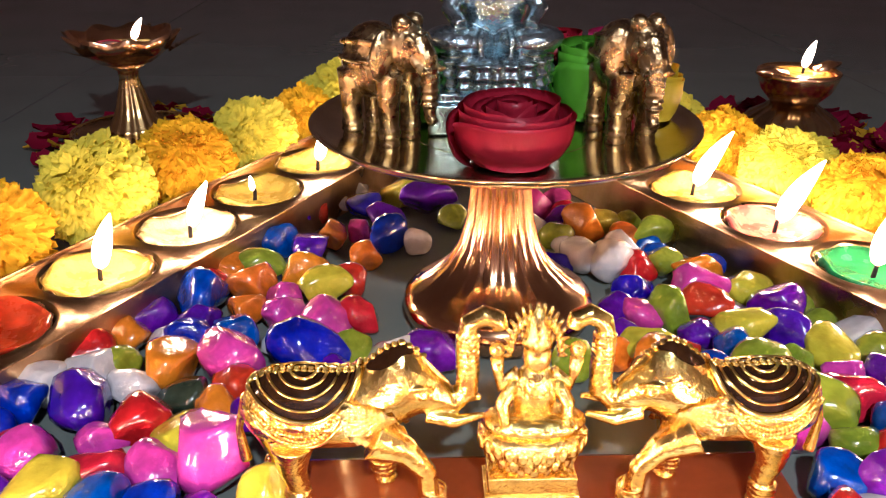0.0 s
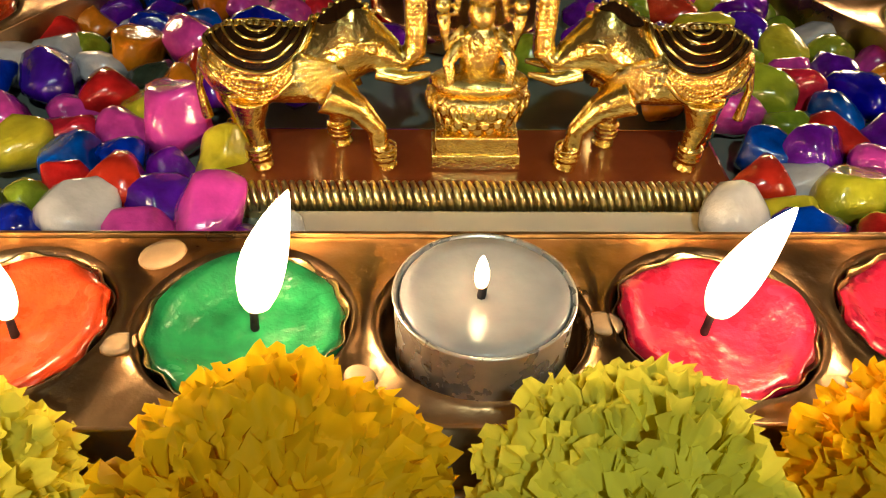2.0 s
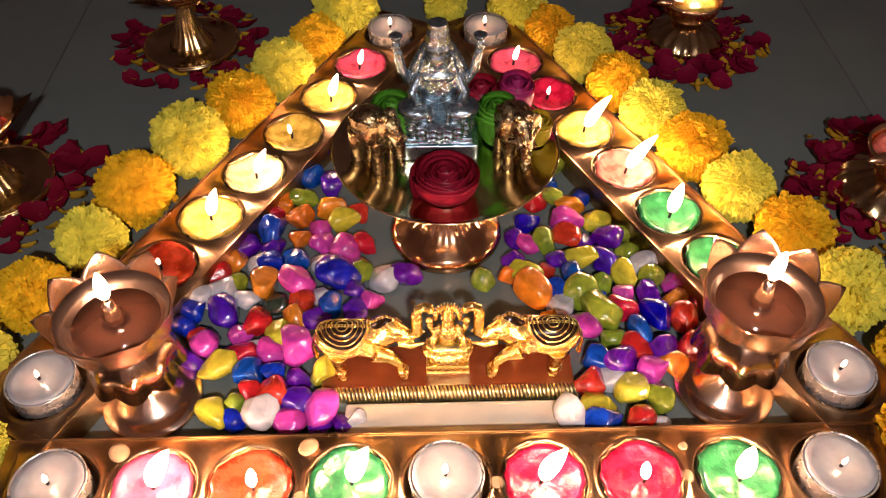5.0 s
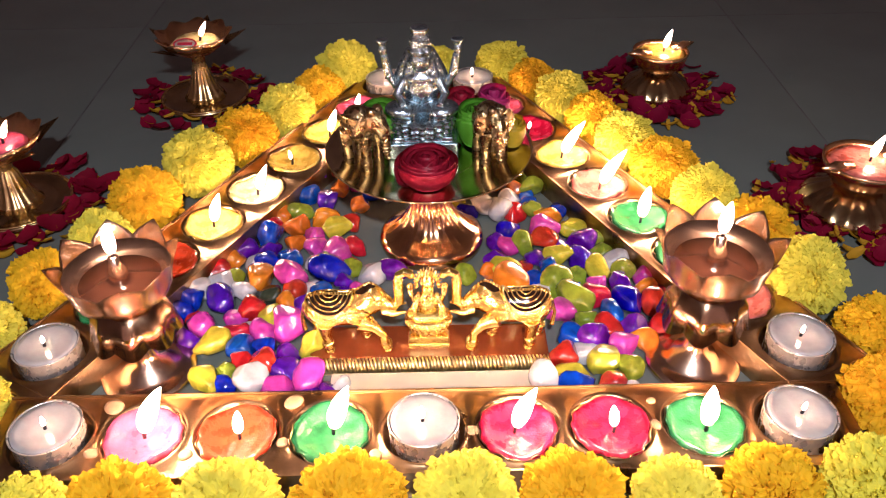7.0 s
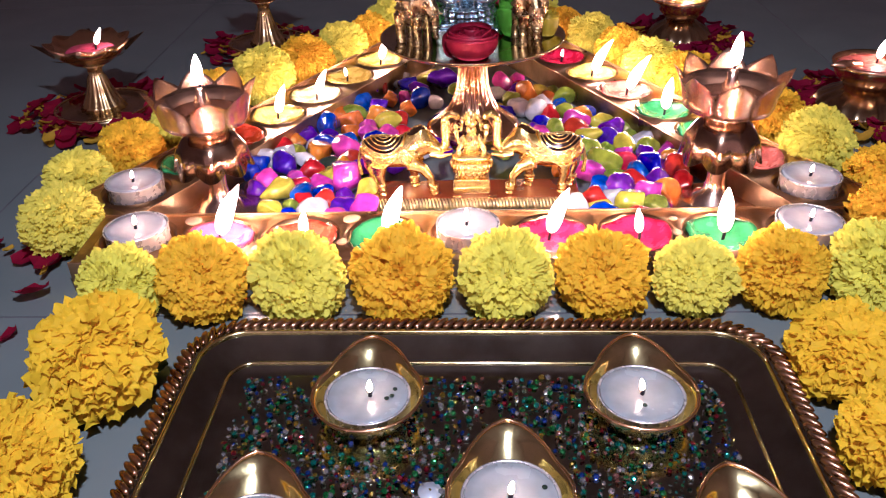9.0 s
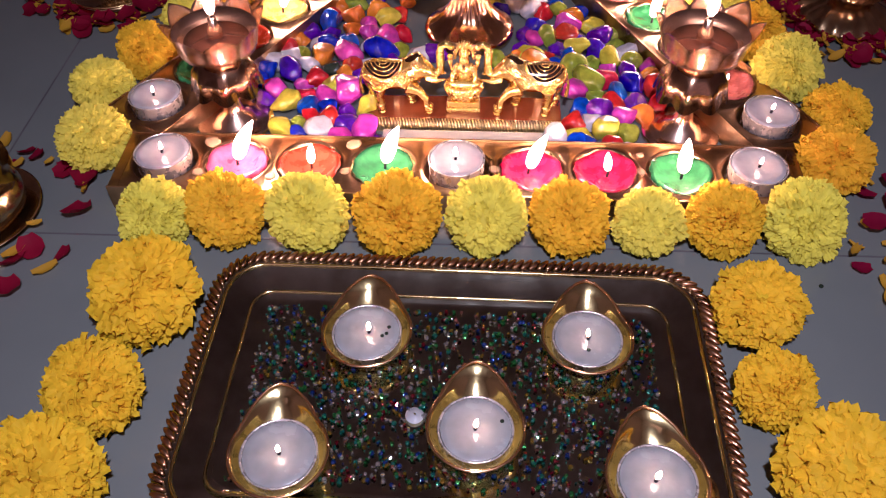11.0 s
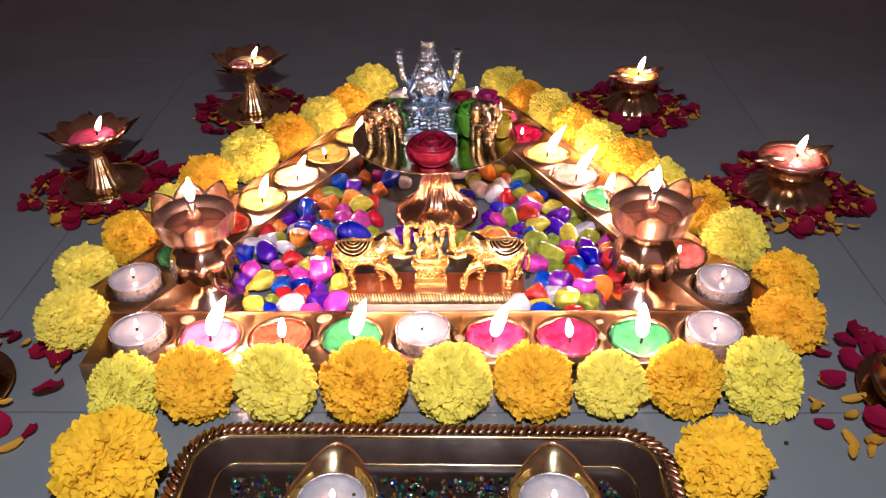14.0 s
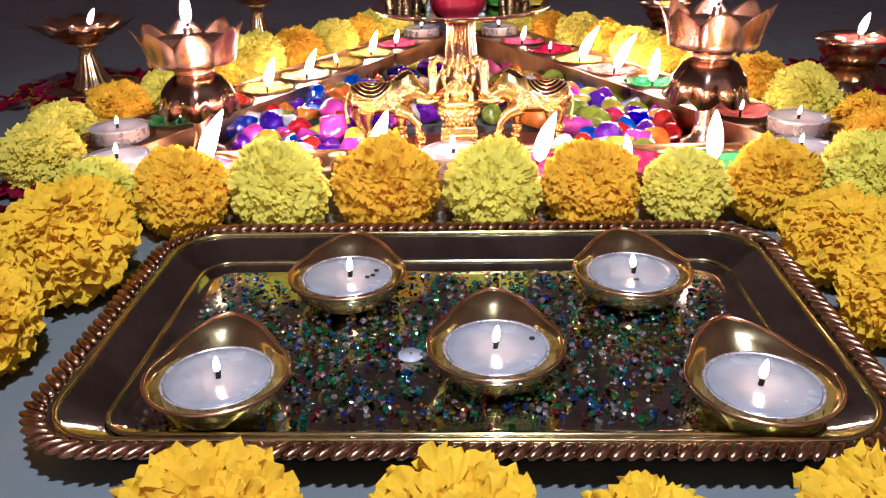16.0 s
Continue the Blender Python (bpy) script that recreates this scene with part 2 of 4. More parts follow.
def tube(points, radii, seg=10, bm=None):
    """A closed tube through the points with a radius at each."""
    bm = bm or bmesh.new()
    pts = [Vector(p) for p in points]
    rings = []
    for i, p in enumerate(pts):
        d = (pts[min(i + 1, len(pts) - 1)] - pts[max(i - 1, 0)]).normalized()
        side = d.cross(Vector((0.31, 0.87, 0.38))).normalized()
        up = side.cross(d)
        rings.append([bm.verts.new(p + (side * math.cos(a) + up * math.sin(a)) * radii[i]) for a in (2 * math.pi * k / seg for k in range(seg))])
    for a, b in zip(rings, rings[1:]):
        for k in range(seg):
            bm.faces.new((a[k], a[(k + 1) % seg], b[(k + 1) % seg], b[k]))
    bm.faces.new(rings[0]), bm.faces.new(rings[-1])
    return bm


def ball(bm, centre, size, sub=3, turn=None):
    m = Matrix.Translation(centre) @ (turn or Matrix()) @ Matrix.Diagonal((*size, 1))
    bmesh.ops.create_icosphere(bm, subdivisions=sub, radius=1, matrix=m)
    return bm


def box(bm, lo, hi, bevel=0.0):
    c = [(a + b) / 2 for a, b in zip(lo, hi)]
    s = [b - a for a, b in zip(lo, hi)]
    r = bmesh.ops.create_cube(bm, size=1, matrix=Matrix.Translation(c) @ Matrix.Diagonal((*s, 1)))
    if bevel:
        edges = {e for v in r["verts"] for e in v.link_edges}
        bmesh.ops.bevel(bm, geom=list(edges), offset=bevel, segments=2, profile=0.6, affect="EDGES")
    return bm


def fused(ob, voxel, smooth=3):
    """Fuses the overlapping forms of a figure into one skin."""
    r = ob.modifiers.new("fuse", "REMESH")
    r.mode, r.voxel_size, r.use_smooth_shade = "VOXEL", voxel, True
    s = ob.modifiers.new("soften", "SMOOTH")
    s.factor, s.iterations = 0.5, smooth
    return ob


rng = random.Random(7)

# ---- setting ----
floor = thing("floor", "pale grey polished floor tiles with dark joints", "floor", kind="structure")
part("grout_bed", box(bmesh.new(), (-2.1, -2.4, -0.05), (2.1, 3.0, -0.0001)), GROUT, floor, smooth=False)
tile_me = mesh_of("tile", box(bmesh.new(), (0.0007, 0.0007, -0.012), (0.5993, 0.5993, 0.0)), TILE, False)
for i in range(7):
    for j in range(9):
        part("tile", tile_me, TILE, floor, m=pose(-0.288 - 1.8 + 0.6 * i, -0.05 - 2.4 + 0.6 * j, 0))
# unseen south side left open between piers so the added world fill enters
for nm, lo, hi in (("wall_north", (-2.1, 3.0, 0), (2.1, 3.1, 2.6)), ("fill_opening_lintel", (-2.1, -2.5, 2.2), (2.1, -2.4, 2.6)), ("fill_opening_pier", (-2.1, -2.5, 0), (-1.6, -2.4, 2.2)), ("fill_opening_pier", (1.6, -2.5, 0), (2.1, -2.4, 2.2)),
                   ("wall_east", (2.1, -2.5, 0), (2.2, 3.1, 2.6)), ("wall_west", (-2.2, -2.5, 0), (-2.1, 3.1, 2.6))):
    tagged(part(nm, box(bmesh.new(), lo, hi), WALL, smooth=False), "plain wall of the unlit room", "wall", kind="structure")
tagged(part("ceiling", box(bmesh.new(), (-2.2, -2.5, 2.6), (2.2, 3.1, 2.7)), WALL, smooth=False), "plain ceiling of the unlit room", "ceiling", kind="structure")


# ---- candles ----
def flame_bm(h, lean, lean_y=0.0, width=0.185):
    """A tapering flame of height h that leans by the given share of its height."""
    bm = bmesh.new()
    n, seg = 14, 12
    rings = []
    for i in range(n):
        u = i / (n - 1)
        r = h * width * 1.25 * (u ** 0.55 * (1 - u) ** 0.95 / 0.44) * (0.9 + 0.1 * u) * 0.8 + 0.00025
        off = lean * h * (0.35 * u + 0.65 * u * u)
        rings.append([bm.verts.new((off + r * math.cos(a), lean_y * h * u + r * math.sin(a), h * u)) for a in (2 * math.pi * k / seg for k in range(seg))])
    for a, b in zip(rings, rings[1:]):
        for k in range(seg):
            bm.faces.new((a[k], a[(k + 1) % seg], b[(k + 1) % seg], b[k]))
    bm.faces.new(rings[0]), bm.faces.new(rings[-1])
    return bm


def add_flame(root, z, h, lean, x=0.0, y=0.0, wick=0.006):
    part("wick", tube([(x, y, z - 0.001), (x + 0.0004, y, z + wick * 0.6), (x + lean * wick * 0.6, y, z + wick)], [0.0009, 0.0008, 0.0007], 7), WICK, root)
    part("flame", flame_bm(h, lean, 0.0), FLAME_MAT if h > 0.012 else SMALL_FLAME_MAT, root, "bright yellow-white candle flame", m=pose(x + lean * wick * 0.5, y, z + wick * 0.55))


def tealight(m, h=0.007, lean=0.05, colour="white", label="white tealight candle in a foil cup, burning", rim=0.0166, group="white tealights", tall=1.0):
    root = thing("tealight", label, "candle", m, group)
    k = tall
    part("foil_cup", lathe([(rim - 0.0006, 0), (rim, 0.0006), (rim, 0.0145 * k), (rim + 0.0004, 0.0152 * k), (rim - 0.0003, 0.0152 * k), (rim - 0.0006, 0.0142 * k), (rim - 0.0007, 0.003), (0.001, 0.003)], 40), FOIL, root)
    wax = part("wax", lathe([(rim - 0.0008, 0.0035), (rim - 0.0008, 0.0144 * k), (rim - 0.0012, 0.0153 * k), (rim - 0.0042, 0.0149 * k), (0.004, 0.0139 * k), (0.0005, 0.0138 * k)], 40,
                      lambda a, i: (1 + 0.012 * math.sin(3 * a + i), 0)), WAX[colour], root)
    add_flame(wax, 0.0138 * k, h, lean, rng.uniform(-0.001, 0.001), 0, 0.004)
    return root


def cup_candle(m, colour, h, lean, seed, name_colour):
    """A coloured candle half melted in a scalloped foil cup."""
    root = thing("wax_candle", f"{name_colour} wax candle burning in a scalloped foil cup", "candle", m, "coloured candles")
    r0 = random.Random(seed)
    ph = r0.uniform(0, 6)
    scallop = lambda a, i: (1 + (0.028 * math.cos(14 * a + ph) if i in (2, 3, 4) else 0), 0.0007 * math.cos(7 * a + ph) if i in (2, 3, 4) else 0)
    part("foil_cup", lathe([(0.0135, 0), (0.0165, 0.004), (0.0186, 0.0115), (0.0190, 0.0118), (0.0184, 0.0112), (0.016, 0.004), (0.001, 0.001)], 84, scallop), GOLD_FOIL, root)
    slump = lambda a, i: (1 + 0.02 * math.sin(5 * a + ph) + (0.03 * math.cos(14 * a + ph) if i == 1 else 0), (0.0012 * math.sin(2 * a + ph) + 0.0006 * math.sin(5 * a)) * (1 if 0 < i < 4 else 0.2))
    wax = part("wax", lathe([(0.0150, 0.003), (0.0184, 0.0112), (0.0176, 0.0126), (0.0152, 0.0116), (0.0118, 0.0088), (0.006, 0.0078), (0.0006, 0.0078)], 84, slump), WAX[colour], root)
    add_flame(wax, 0.0078, h, lean, r0.uniform(-0.002, 0.002), r0.uniform(-0.001, 0.002), 0.008)
    return root


def candle_bar(name, m, label, colours):
    """A brass bar with nine round wells in a row, along +x from the first well's centre."""
    root = thing(name, label, "candle holder", m, "brass candle bars")
    step, half, seg, top, rad = 0.0443, 0.0245, 32, 0.0165, 0.0202
    bm = bmesh.new()
    for c in range(9):
        cx = c * step
        deep = 0.0088 if colours[c] == "white" else 0.0048
        w = step / 2
        ca = math.atan2(half, w)
        corners = (ca, math.pi - ca, math.pi + ca, 2 * math.pi - ca)
        outer, lip, rim, wall, bed = [], [], [], [], []
        for k in range(seg):
            a = 2 * math.pi * (k + 0.5) / seg
            s = 1 / max(abs(math.cos(a)) / w, abs(math.sin(a)) / half)
            ox, oy = s * math.cos(a), s * math.sin(a)
            if min(abs(a - q) for q in corners) < math.pi / seg * 1.001:
                ox, oy = math.copysign(w, ox), math.copysign(half, oy)
            outer.append(bm.verts.new((cx + ox, oy, top)))
            lip.append(bm.verts.new((cx + (rad + 0.0010) * math.cos(a), (rad + 0.0010) * math.sin(a), top + 0.0002)))
            rim.append(bm.verts.new((cx + (rad + 0.0002) * math.cos(a), (rad + 0.0002) * math.sin(a), top + 0.0013)))
            wall.append(bm.verts.new((cx + (rad - 0.0010) * math.cos(a), (rad - 0.0010) * math.sin(a), top - 0.002)))
            bed.append(bm.verts.new((cx + (rad - 0.0012) * math.cos(a), (rad - 0.0012) * math.sin(a), deep)))
        for p, q in ((outer, lip), (lip, rim), (rim, wall), (wall, bed)):
            for k in range(seg):
                bm.faces.new((p[k], p[(k + 1) % seg], q[(k + 1) % seg], q[k]))
        bm.faces.new(bed)
    bmesh.ops.remove_doubles(bm, verts=bm.verts, dist=1e-5)
    part("well_plate", bm, BAR_BRASS, root)
    x0, x1 = -step / 2 - 0.006, 8.5 * step + 0.006
    skirt = bmesh.new()
    for lo, hi in (((x0, -half - 0.0012, 0), (x1, -half - 0.0002, top + 0.0012)), ((x0, half + 0.0002, 0), (x1, half + 0.0012, top + 0.0012)),
                   ((x0, -half, 0), (-step / 2, half, top)), ((8.5 * step, -half, 0), (x1, half, top))):
        box(skirt, lo, hi, 0.0004)
    part("skirt", skirt, BAR_BRASS, root, smooth=False)
    return root


NAMES = {"pink": "pink", "orange": "orange-red", "green": "green", "red": "crimson", "yellow": "yellow", "cream": "pale yellow", "rose": "salmon pink", "white": "white"}


def fill_bar(m, colours, flames):
    for k, (c, (h, lean)) in enumerate(zip(colours, flames)):
        at = m @ pose(0.0443 * k, 0, 0.0090 if c == "white" else 0.0050)
        flat = Matrix.Translation(at.translation)
        if c == "white":
            tealight(flat, h, lean)
        else:
            cup_candle(flat, c, h, lean, 31 + k + len(colours[0]) * 7 + int(at.translation.x * 1000), NAMES[c])


FRONT = pose(-0.175, -0.002, 0)
FRONT_WAX = ["white", "pink", "orange", "green", "white", "red", "red", "green", "white"]
candle_bar("candle_bar", FRONT, "worn brass bar with nine candle wells", FRONT_WAX)
fill_bar(FRONT, FRONT_WAX,
         [(0.006, 0.1), (0.030, 0.45), (0.015, 0.1), (0.028, 0.3), (0.0075, 0.0), (0.026, 0.3), (0.014, -0.1), (0.026, -0.05), (0.005, 0.1)])
LEFT = pose(-0.196, 0.054, 0, 0, 0, 62.3)
LEFT_WAX = ["white", "green", "orange", "yellow", "cream", "yellow", "yellow", "pink", "white"]
candle_bar("candle_bar", LEFT, "worn brass bar with nine candle wells", LEFT_WAX)
fill_bar(LEFT, LEFT_WAX,
         [(0.005, 0.1), (0.006, 0.1), (0.005, 0.0), (0.021, 0.3), (0.019, 0.4), (0.007, -0.1), (0.018, 0.3), (0.012, 0.2), (0.006, 0)])
RIGHT = pose(0.1985, 0.050, 0, 0, 0, 116.3)
RIGHT_WAX = ["white", "rose", "green", "green", "rose", "yellow", "red", "pink", "white"]
candle_bar("candle_bar", RIGHT, "worn brass bar with nine candle wells", RIGHT_WAX)
fill_bar(RIGHT, RIGHT_WAX,
         [(0.005, 0.1), (0.006, 0.1), (0.018, -0.3), (0.023, 0.1), (0.026, 0.5), (0.025, 0.5), (0.006, 0.1), (0.012, 0.2), (0.006, 0)])
for k, (x, y, r) in enumerate([(-0.062, 0.017, 0.0046), (-0.064, -0.008, 0.003), (0.025, -0.003, 0.0033), (-0.150, 0.016, 0.005), (0.112, -0.002, 0.003), (0.069, -0.017, 0.0026), (-0.108, -0.014, 0.0032), (0.113, 0.013, 0.0022), (-0.152, -0.012, 0.0035), (-0.020, -0.016, 0.0028)]):
    tagged(part("wax_drip", lathe([(r, 0), (r * 0.95, 0.0006), (r * 0.6, 0.0009), (0.0002, 0.001)], 18, lambda a, i: (1 + 0.1 * math.sin(2 * a + k), 0)), DRIP,
                m=pose(x, y, 0.0166)), "dried drop of pale wax on the brass bar", "wax drop", "wax drops")


# ---- marigolds ----
def marigold_mesh(name, mat, seed, count=520, wide=0.10, size=0.34, ruffle=0.5, flat=0.84):
    """A flower head that faces +z, radius about 1: strap petals in a spiral from a small closed eye outwards."""
    r0 = random.Random(seed)
    verts, faces = [], []
    lumps = Vector((seed * 1.3, seed * 0.7, 0))
    cols, rows = 6, 4
    for i in range(count):
        s = (i + 0.5) / count
        polar = radians(4 + 138 * s ** 0.62) + r0.gauss(0, 0.05)
        a = i * 2.399963 + r0.gauss(0, 0.12)
        n = Vector((math.sin(polar) * math.cos(a), math.sin(polar) * math.sin(a), math.cos(polar)))
        away = Vector((math.cos(polar) * math.cos(a), math.cos(polar) * math.sin(a), -math.sin(polar)))
        away = (away + n.cross(away) * r0.gauss(0, 0.5)).normalized()
        lift = r0.uniform(0.7, 2.3) if s > 0.06 else r0.uniform(1.2, 2.0)
        d = (n * lift + away).normalized()
        side = d.cross(n).normalized()
        up = side.cross(d)
        rad = 0.66 + 0.09 * noise.noise(n * 1.7 + lumps) + r0.uniform(-0.05, 0.05)
        long = size * r0.uniform(0.75, 1.3) * (0.55 + 0.45 * min(1.0, s * 5))
        w = wide * r0.uniform(0.75, 1.25)
        ph, curl = r0.uniform(0, 6), r0.uniform(-0.5, 0.35)
        base = len(verts)
        for q in range(rows):
            u = q / (rows - 1)
            for c in range(cols):
                v = (c / (cols - 1) - 0.5) * 2
                notch = (0.09 * math.sin(7 * v + ph) - 0.26 * v * v) if q == rows - 1 else 0.0
                p = n * rad + d * (long * (u + notch)) + side * (v * w * (0.35, 0.80, 1.08, 1.10)[q])
                p += up * (long * (curl * u * u + 0.10 * ruffle * u * math.sin(5.0 * v + ph + 2.0 * u)) + w * 0.35 * v * v * (1 - u))
                verts.append(Vector((p.x, p.y, p.z * flat)))
        for q in range(rows - 1):
            for c in range(cols - 1):
                k = base + q * cols + c
                faces.append((k, k + 1, k + 1 + cols, k + cols))
    big = sorted(v.length for v in verts)[int(len(verts) * 0.96)]
    me = bpy.data.meshes.new(name)
    me.from_pydata([v / big for v in verts], [], faces)
    me.materials.append(mat)
    me.polygons.foreach_set("use_smooth", [True] * len(me.polygons))
    me.update()
    return me


CORE = {k: mesh_of("core", ball(bmesh.new(), (0, 0, 0), (0.70, 0.70, 0.60), 3), MARIGOLD[k]) for k in MARIGOLD}
HABIT = {"lemon": (1000, 0.088, 0.22, 2.2, 0.88), "orange": (940, 0.092, 0.23, 2.4, 0.88), "amber": (640, 0.125, 0.26, 3.0, 0.80)}
BLOOMS = {k: [marigold_mesh("petals", MARIGOLD[k], 11 * i + len(k), *HABIT[k]) for i in range(4)] for k in MARIGOLD}
KIND = {"lemon": "fluffy lemon-yellow marigold head", "orange": "fluffy orange marigold head", "amber": "large ruffled amber marigold head"}
count_m = 0


def marigold(x, y, kind, d=0.046, where="beside a brass bar", z=0.0):
    global count_m
    count_m += 1
    r = d / 2
    root = thing("marigold", f"{KIND[kind]} on the floor {where}", "flower", pose(x, y, z + r * 0.90), "marigold heads")
    tilt = pose(0, 0, 0, rng.uniform(38, 66) if y < -0.03 and kind != "amber" else rng.uniform(15, 48), rng.uniform(-22, 22), 0)
    me = BLOOMS[kind][count_m % 4]
    part("petals", me, None, root, m=tilt @ pose(0, 0, 0, 0, 0, rng.uniform(0, 360)) @ Matrix.Diagonal((r * rng.uniform(0.97, 1.06), r * rng.uniform(0.97, 1.06), r, 1)))
    part("core", CORE[kind], None, root, m=tilt @ Matrix.Diagonal((r, r, r, 1)))
    if kind == "amber":
        bm = bmesh.new()
        ball(bm, (0.55 * r, 0.15 * r, -0.72 * r), (0.5 * r, 0.22 * r, 0.08 * r), 2)
        part("leaf", bm, LEAF, root, "small dark green leaf", m=pose(0, 0, 0, 0, 0, rng.uniform(-60, 60)))


for x, y, k, d in [(-0.167, -0.050, "lemon", 0.044), (-0.127, -0.047, "orange", 0.046), (-0.080, -0.048, "lemon", 0.048), (-0.029, -0.048, "orange", 0.051),
                   (0.020, -0.046, "lemon", 0.047), (0.067, -0.046, "orange", 0.046), (0.111, -0.045, "lemon", 0.041), (0.153, -0.043, "orange", 0.044),
                   (0.197, -0.043, "lemon", 0.047)]:
    marigold(x, y, k, 0.95 * d)
for x, y, k, d in [(-0.224, 0.014, "lemon", 0.047), (-0.237, 0.070, "lemon", 0.042), (-0.220, 0.112, "orange", 0.044), (-0.200, 0.152, "lemon", 0.040),
                   (-0.184, 0.194, "orange", 0.046), (-0.158, 0.238, "lemon", 0.050), (-0.131, 0.278, "orange", 0.046), (-0.108, 0.318, "lemon", 0.044),
                   (-0.086, 0.356, "orange", 0.040), (-0.066, 0.392, "lemon", 0.048), (0.012, 0.412, "lemon", 0.034)]:
    marigold(x, y, k, (0.91 if y < 0.13 else 1.0) * d)
for x, y, k, d in [(0.229, 0.012, "orange", 0.045), (0.244, 0.060, "orange", 0.042), (0.222, 0.103, "lemon", 0.050), (0.208, 0.148, "orange", 0.044),
                   (0.186, 0.186, "lemon", 0.044), (0.167, 0.226, "orange", 0.043), (0.148, 0.262, "lemon", 0.044), (0.131, 0.298, "orange", 0.042),
                   (0.112, 0.334, "lemon", 0.044), (0.092, 0.368, "orange", 0.040), (0.068, 0.398, "lemon", 0.044)]:
    marigold(x, y, k, (0.91 if y < 0.13 else 1.0) * d)
for x, y, d in [(-0.154, -0.110, 0.057), (-0.163, -0.166, 0.046), (-0.168, -0.214, 0.054), (0.158, -0.104, 0.045), (0.157, -0.152, 0.040), (0.172, -0.196, 0.053),
                (-0.051, -0.270, 0.046), (0.003, -0.270, 0.044), (0.047, -0.270, 0.036), (0.101, -0.269, 0.045)]:
    marigold(x, y, "amber", 0.95 * d, "beside the brass tray")


# ---- polished stones ----
def stone_mesh(name, mat, seed):
    r0 = random.Random(seed)
    bm = bmesh.new()
    bmesh.ops.create_icosphere(bm, subdivisions=3, radius=1)
    flats = []
    for _ in range(9):
        n = Vector((r0.gauss(0, 1), r0.gauss(0, 1), r0.gauss(0, 1))).normalized()
        flats.append((n, r0.uniform(0.56, 0.84)))
    off = Vector((seed * 3.1, seed * 1.7, 0))
    for v in bm.verts:
        p = v.co.copy()
        for n, d in flats:
            h = p.dot(n)
            if h > d:
                p -= n * (h - d) * 0.92
        p *= 1 + 0.10 * noise.noise(p * 1.6 + off)
        v.co = Vector((p.x * 0.62, p.y * 0.54, p.z * 0.48))
    return mesh_of(name, bm, mat)


STONES = {c: [stone_mesh("stone", STONE[c], 5 * i + 3 * j + 1) for i in range(4)] for j, c in enumerate(STONE)}
ADJ = {"lime": "lime-green", "grey": "dark green"}


def scatter_pebbles(colour, places):
    """Glossy dyed stones: x, y and size in millimetres."""
    r0 = random.Random(len(colour) * 13 + len(places))
    for k, (x, y, s) in enumerate(places):
        f = 0.00130 * s
        me = STONES[colour][k % 4]
        root = new("pebble", me)
        rx, ry = r0.uniform(-22, 22), r0.uniform(-22, 22)
        if k % 5 == 3:
            rx += 70
        root.matrix_basis = pose(0, 0, 0, rx, ry, r0.uniform(0, 360)) @ Matrix.Diagonal((f * r0.uniform(0.9, 1.1), f * r0.uniform(0.9, 1.1), f, 1))
        low = min((root.matrix_basis @ v.co).z for v in me.vertices)
        root.matrix_basis = Matrix.Translation((x / 1000, y / 1000, -low)) @ root.matrix_basis
        tagged(root, f"glossy dyed {ADJ.get(colour, colour)} pebble on the floor", "pebble", "coloured pebbles")


scatter_pebbles("blue", [(-79, 217, 12), (-142, 126, 8), (-148, 115, 11), (-135, 107, 12), (-139, 97, 11), (-98, 168, 16), (-83, 143, 13), (-97, 144, 11), (-56, 131, 17), (-60, 109, 12), (-98, 66, 12), (-86, 66, 11), (-103, 38, 10), (55, 173, 12), (72, 205, 10), (90, 193, 10), (77, 129, 12), (67, 119, 11), (91, 113, 9), (119, 97, 14), (109, 88, 12), (82, 71, 12), (80, 32, 14), (-47, 256, 11), (-34, 222, 13), (30, 195, 11), (71, 212, 9)])
scatter_pebbles("violet", [(-66, 210, 14), (-113, 156, 12), (-97, 156, 11), (-118, 107, 15), (-67, 101, 12), (-46, 122, 10), (-46, 107, 11), (-18, 132, 13), (-131, 76, 10), (-72, 62, 10), (-72, 48, 12), (-59, 34, 8), (-49, 36, 8), (47, 159, 10), (45, 142, 10), (70, 141, 10), (88, 156, 9), (102, 158, 14), (98, 138, 14), (117, 112, 13), (95, 68, 14), (120, 77, 13), (-17, 262, 16), (-37, 241, 13), (-74, 246, 12), (39, 240, 10)])
scatter_pebbles("magenta", [(-70, 170, 10), (-68, 157, 12), (-54, 154, 14), (-79, 127, 16), (-37, 113, 10), (-107, 91, 10), (-124, 85, 13), (-88, 80, 11), (-73, 79, 18), (-59, 43, 15), (-75, 38, 12), (55, 155, 11), (79, 172, 14), (104, 113, 11), (135, 121, 12), (79, 92, 14), (110, 62, 13), (-47, 232, 10), (30, 254, 12), (41, 261, 11)])
scatter_pebbles("red", [(-100, 185, 11), (-48, 184, 12), (-42, 158, 11), (-126, 133, 12), (-76, 113, 12), (-98, 100, 13), (-129, 93, 10), (-104, 79, 12), (-97, 55, 10), (-84, 54, 14), (62, 192, 12), (79, 160, 14), (63, 134, 8), (102, 103, 12), (135, 96, 14), (106, 78, 14), (134, 80, 11), (78, 56, 13), (99, 35, 12), (143, 109, 12), (-68, 252, 10), (44, 250, 10)])
scatter_pebbles("orange", [(-95, 193, 12), (-83, 179, 14), (-65, 187, 13), (-82, 162, 12), (-117, 145, 11), (-98, 127, 14), (-78, 102, 12), (83, 186, 12), (41, 130, 10), (54, 118, 17), (132, 109, 11), (121, 67, 12), (62, 98, 10), (-59, 226, 11), (48, 230, 14), (64, 223, 10), (-43, 205, 11)])
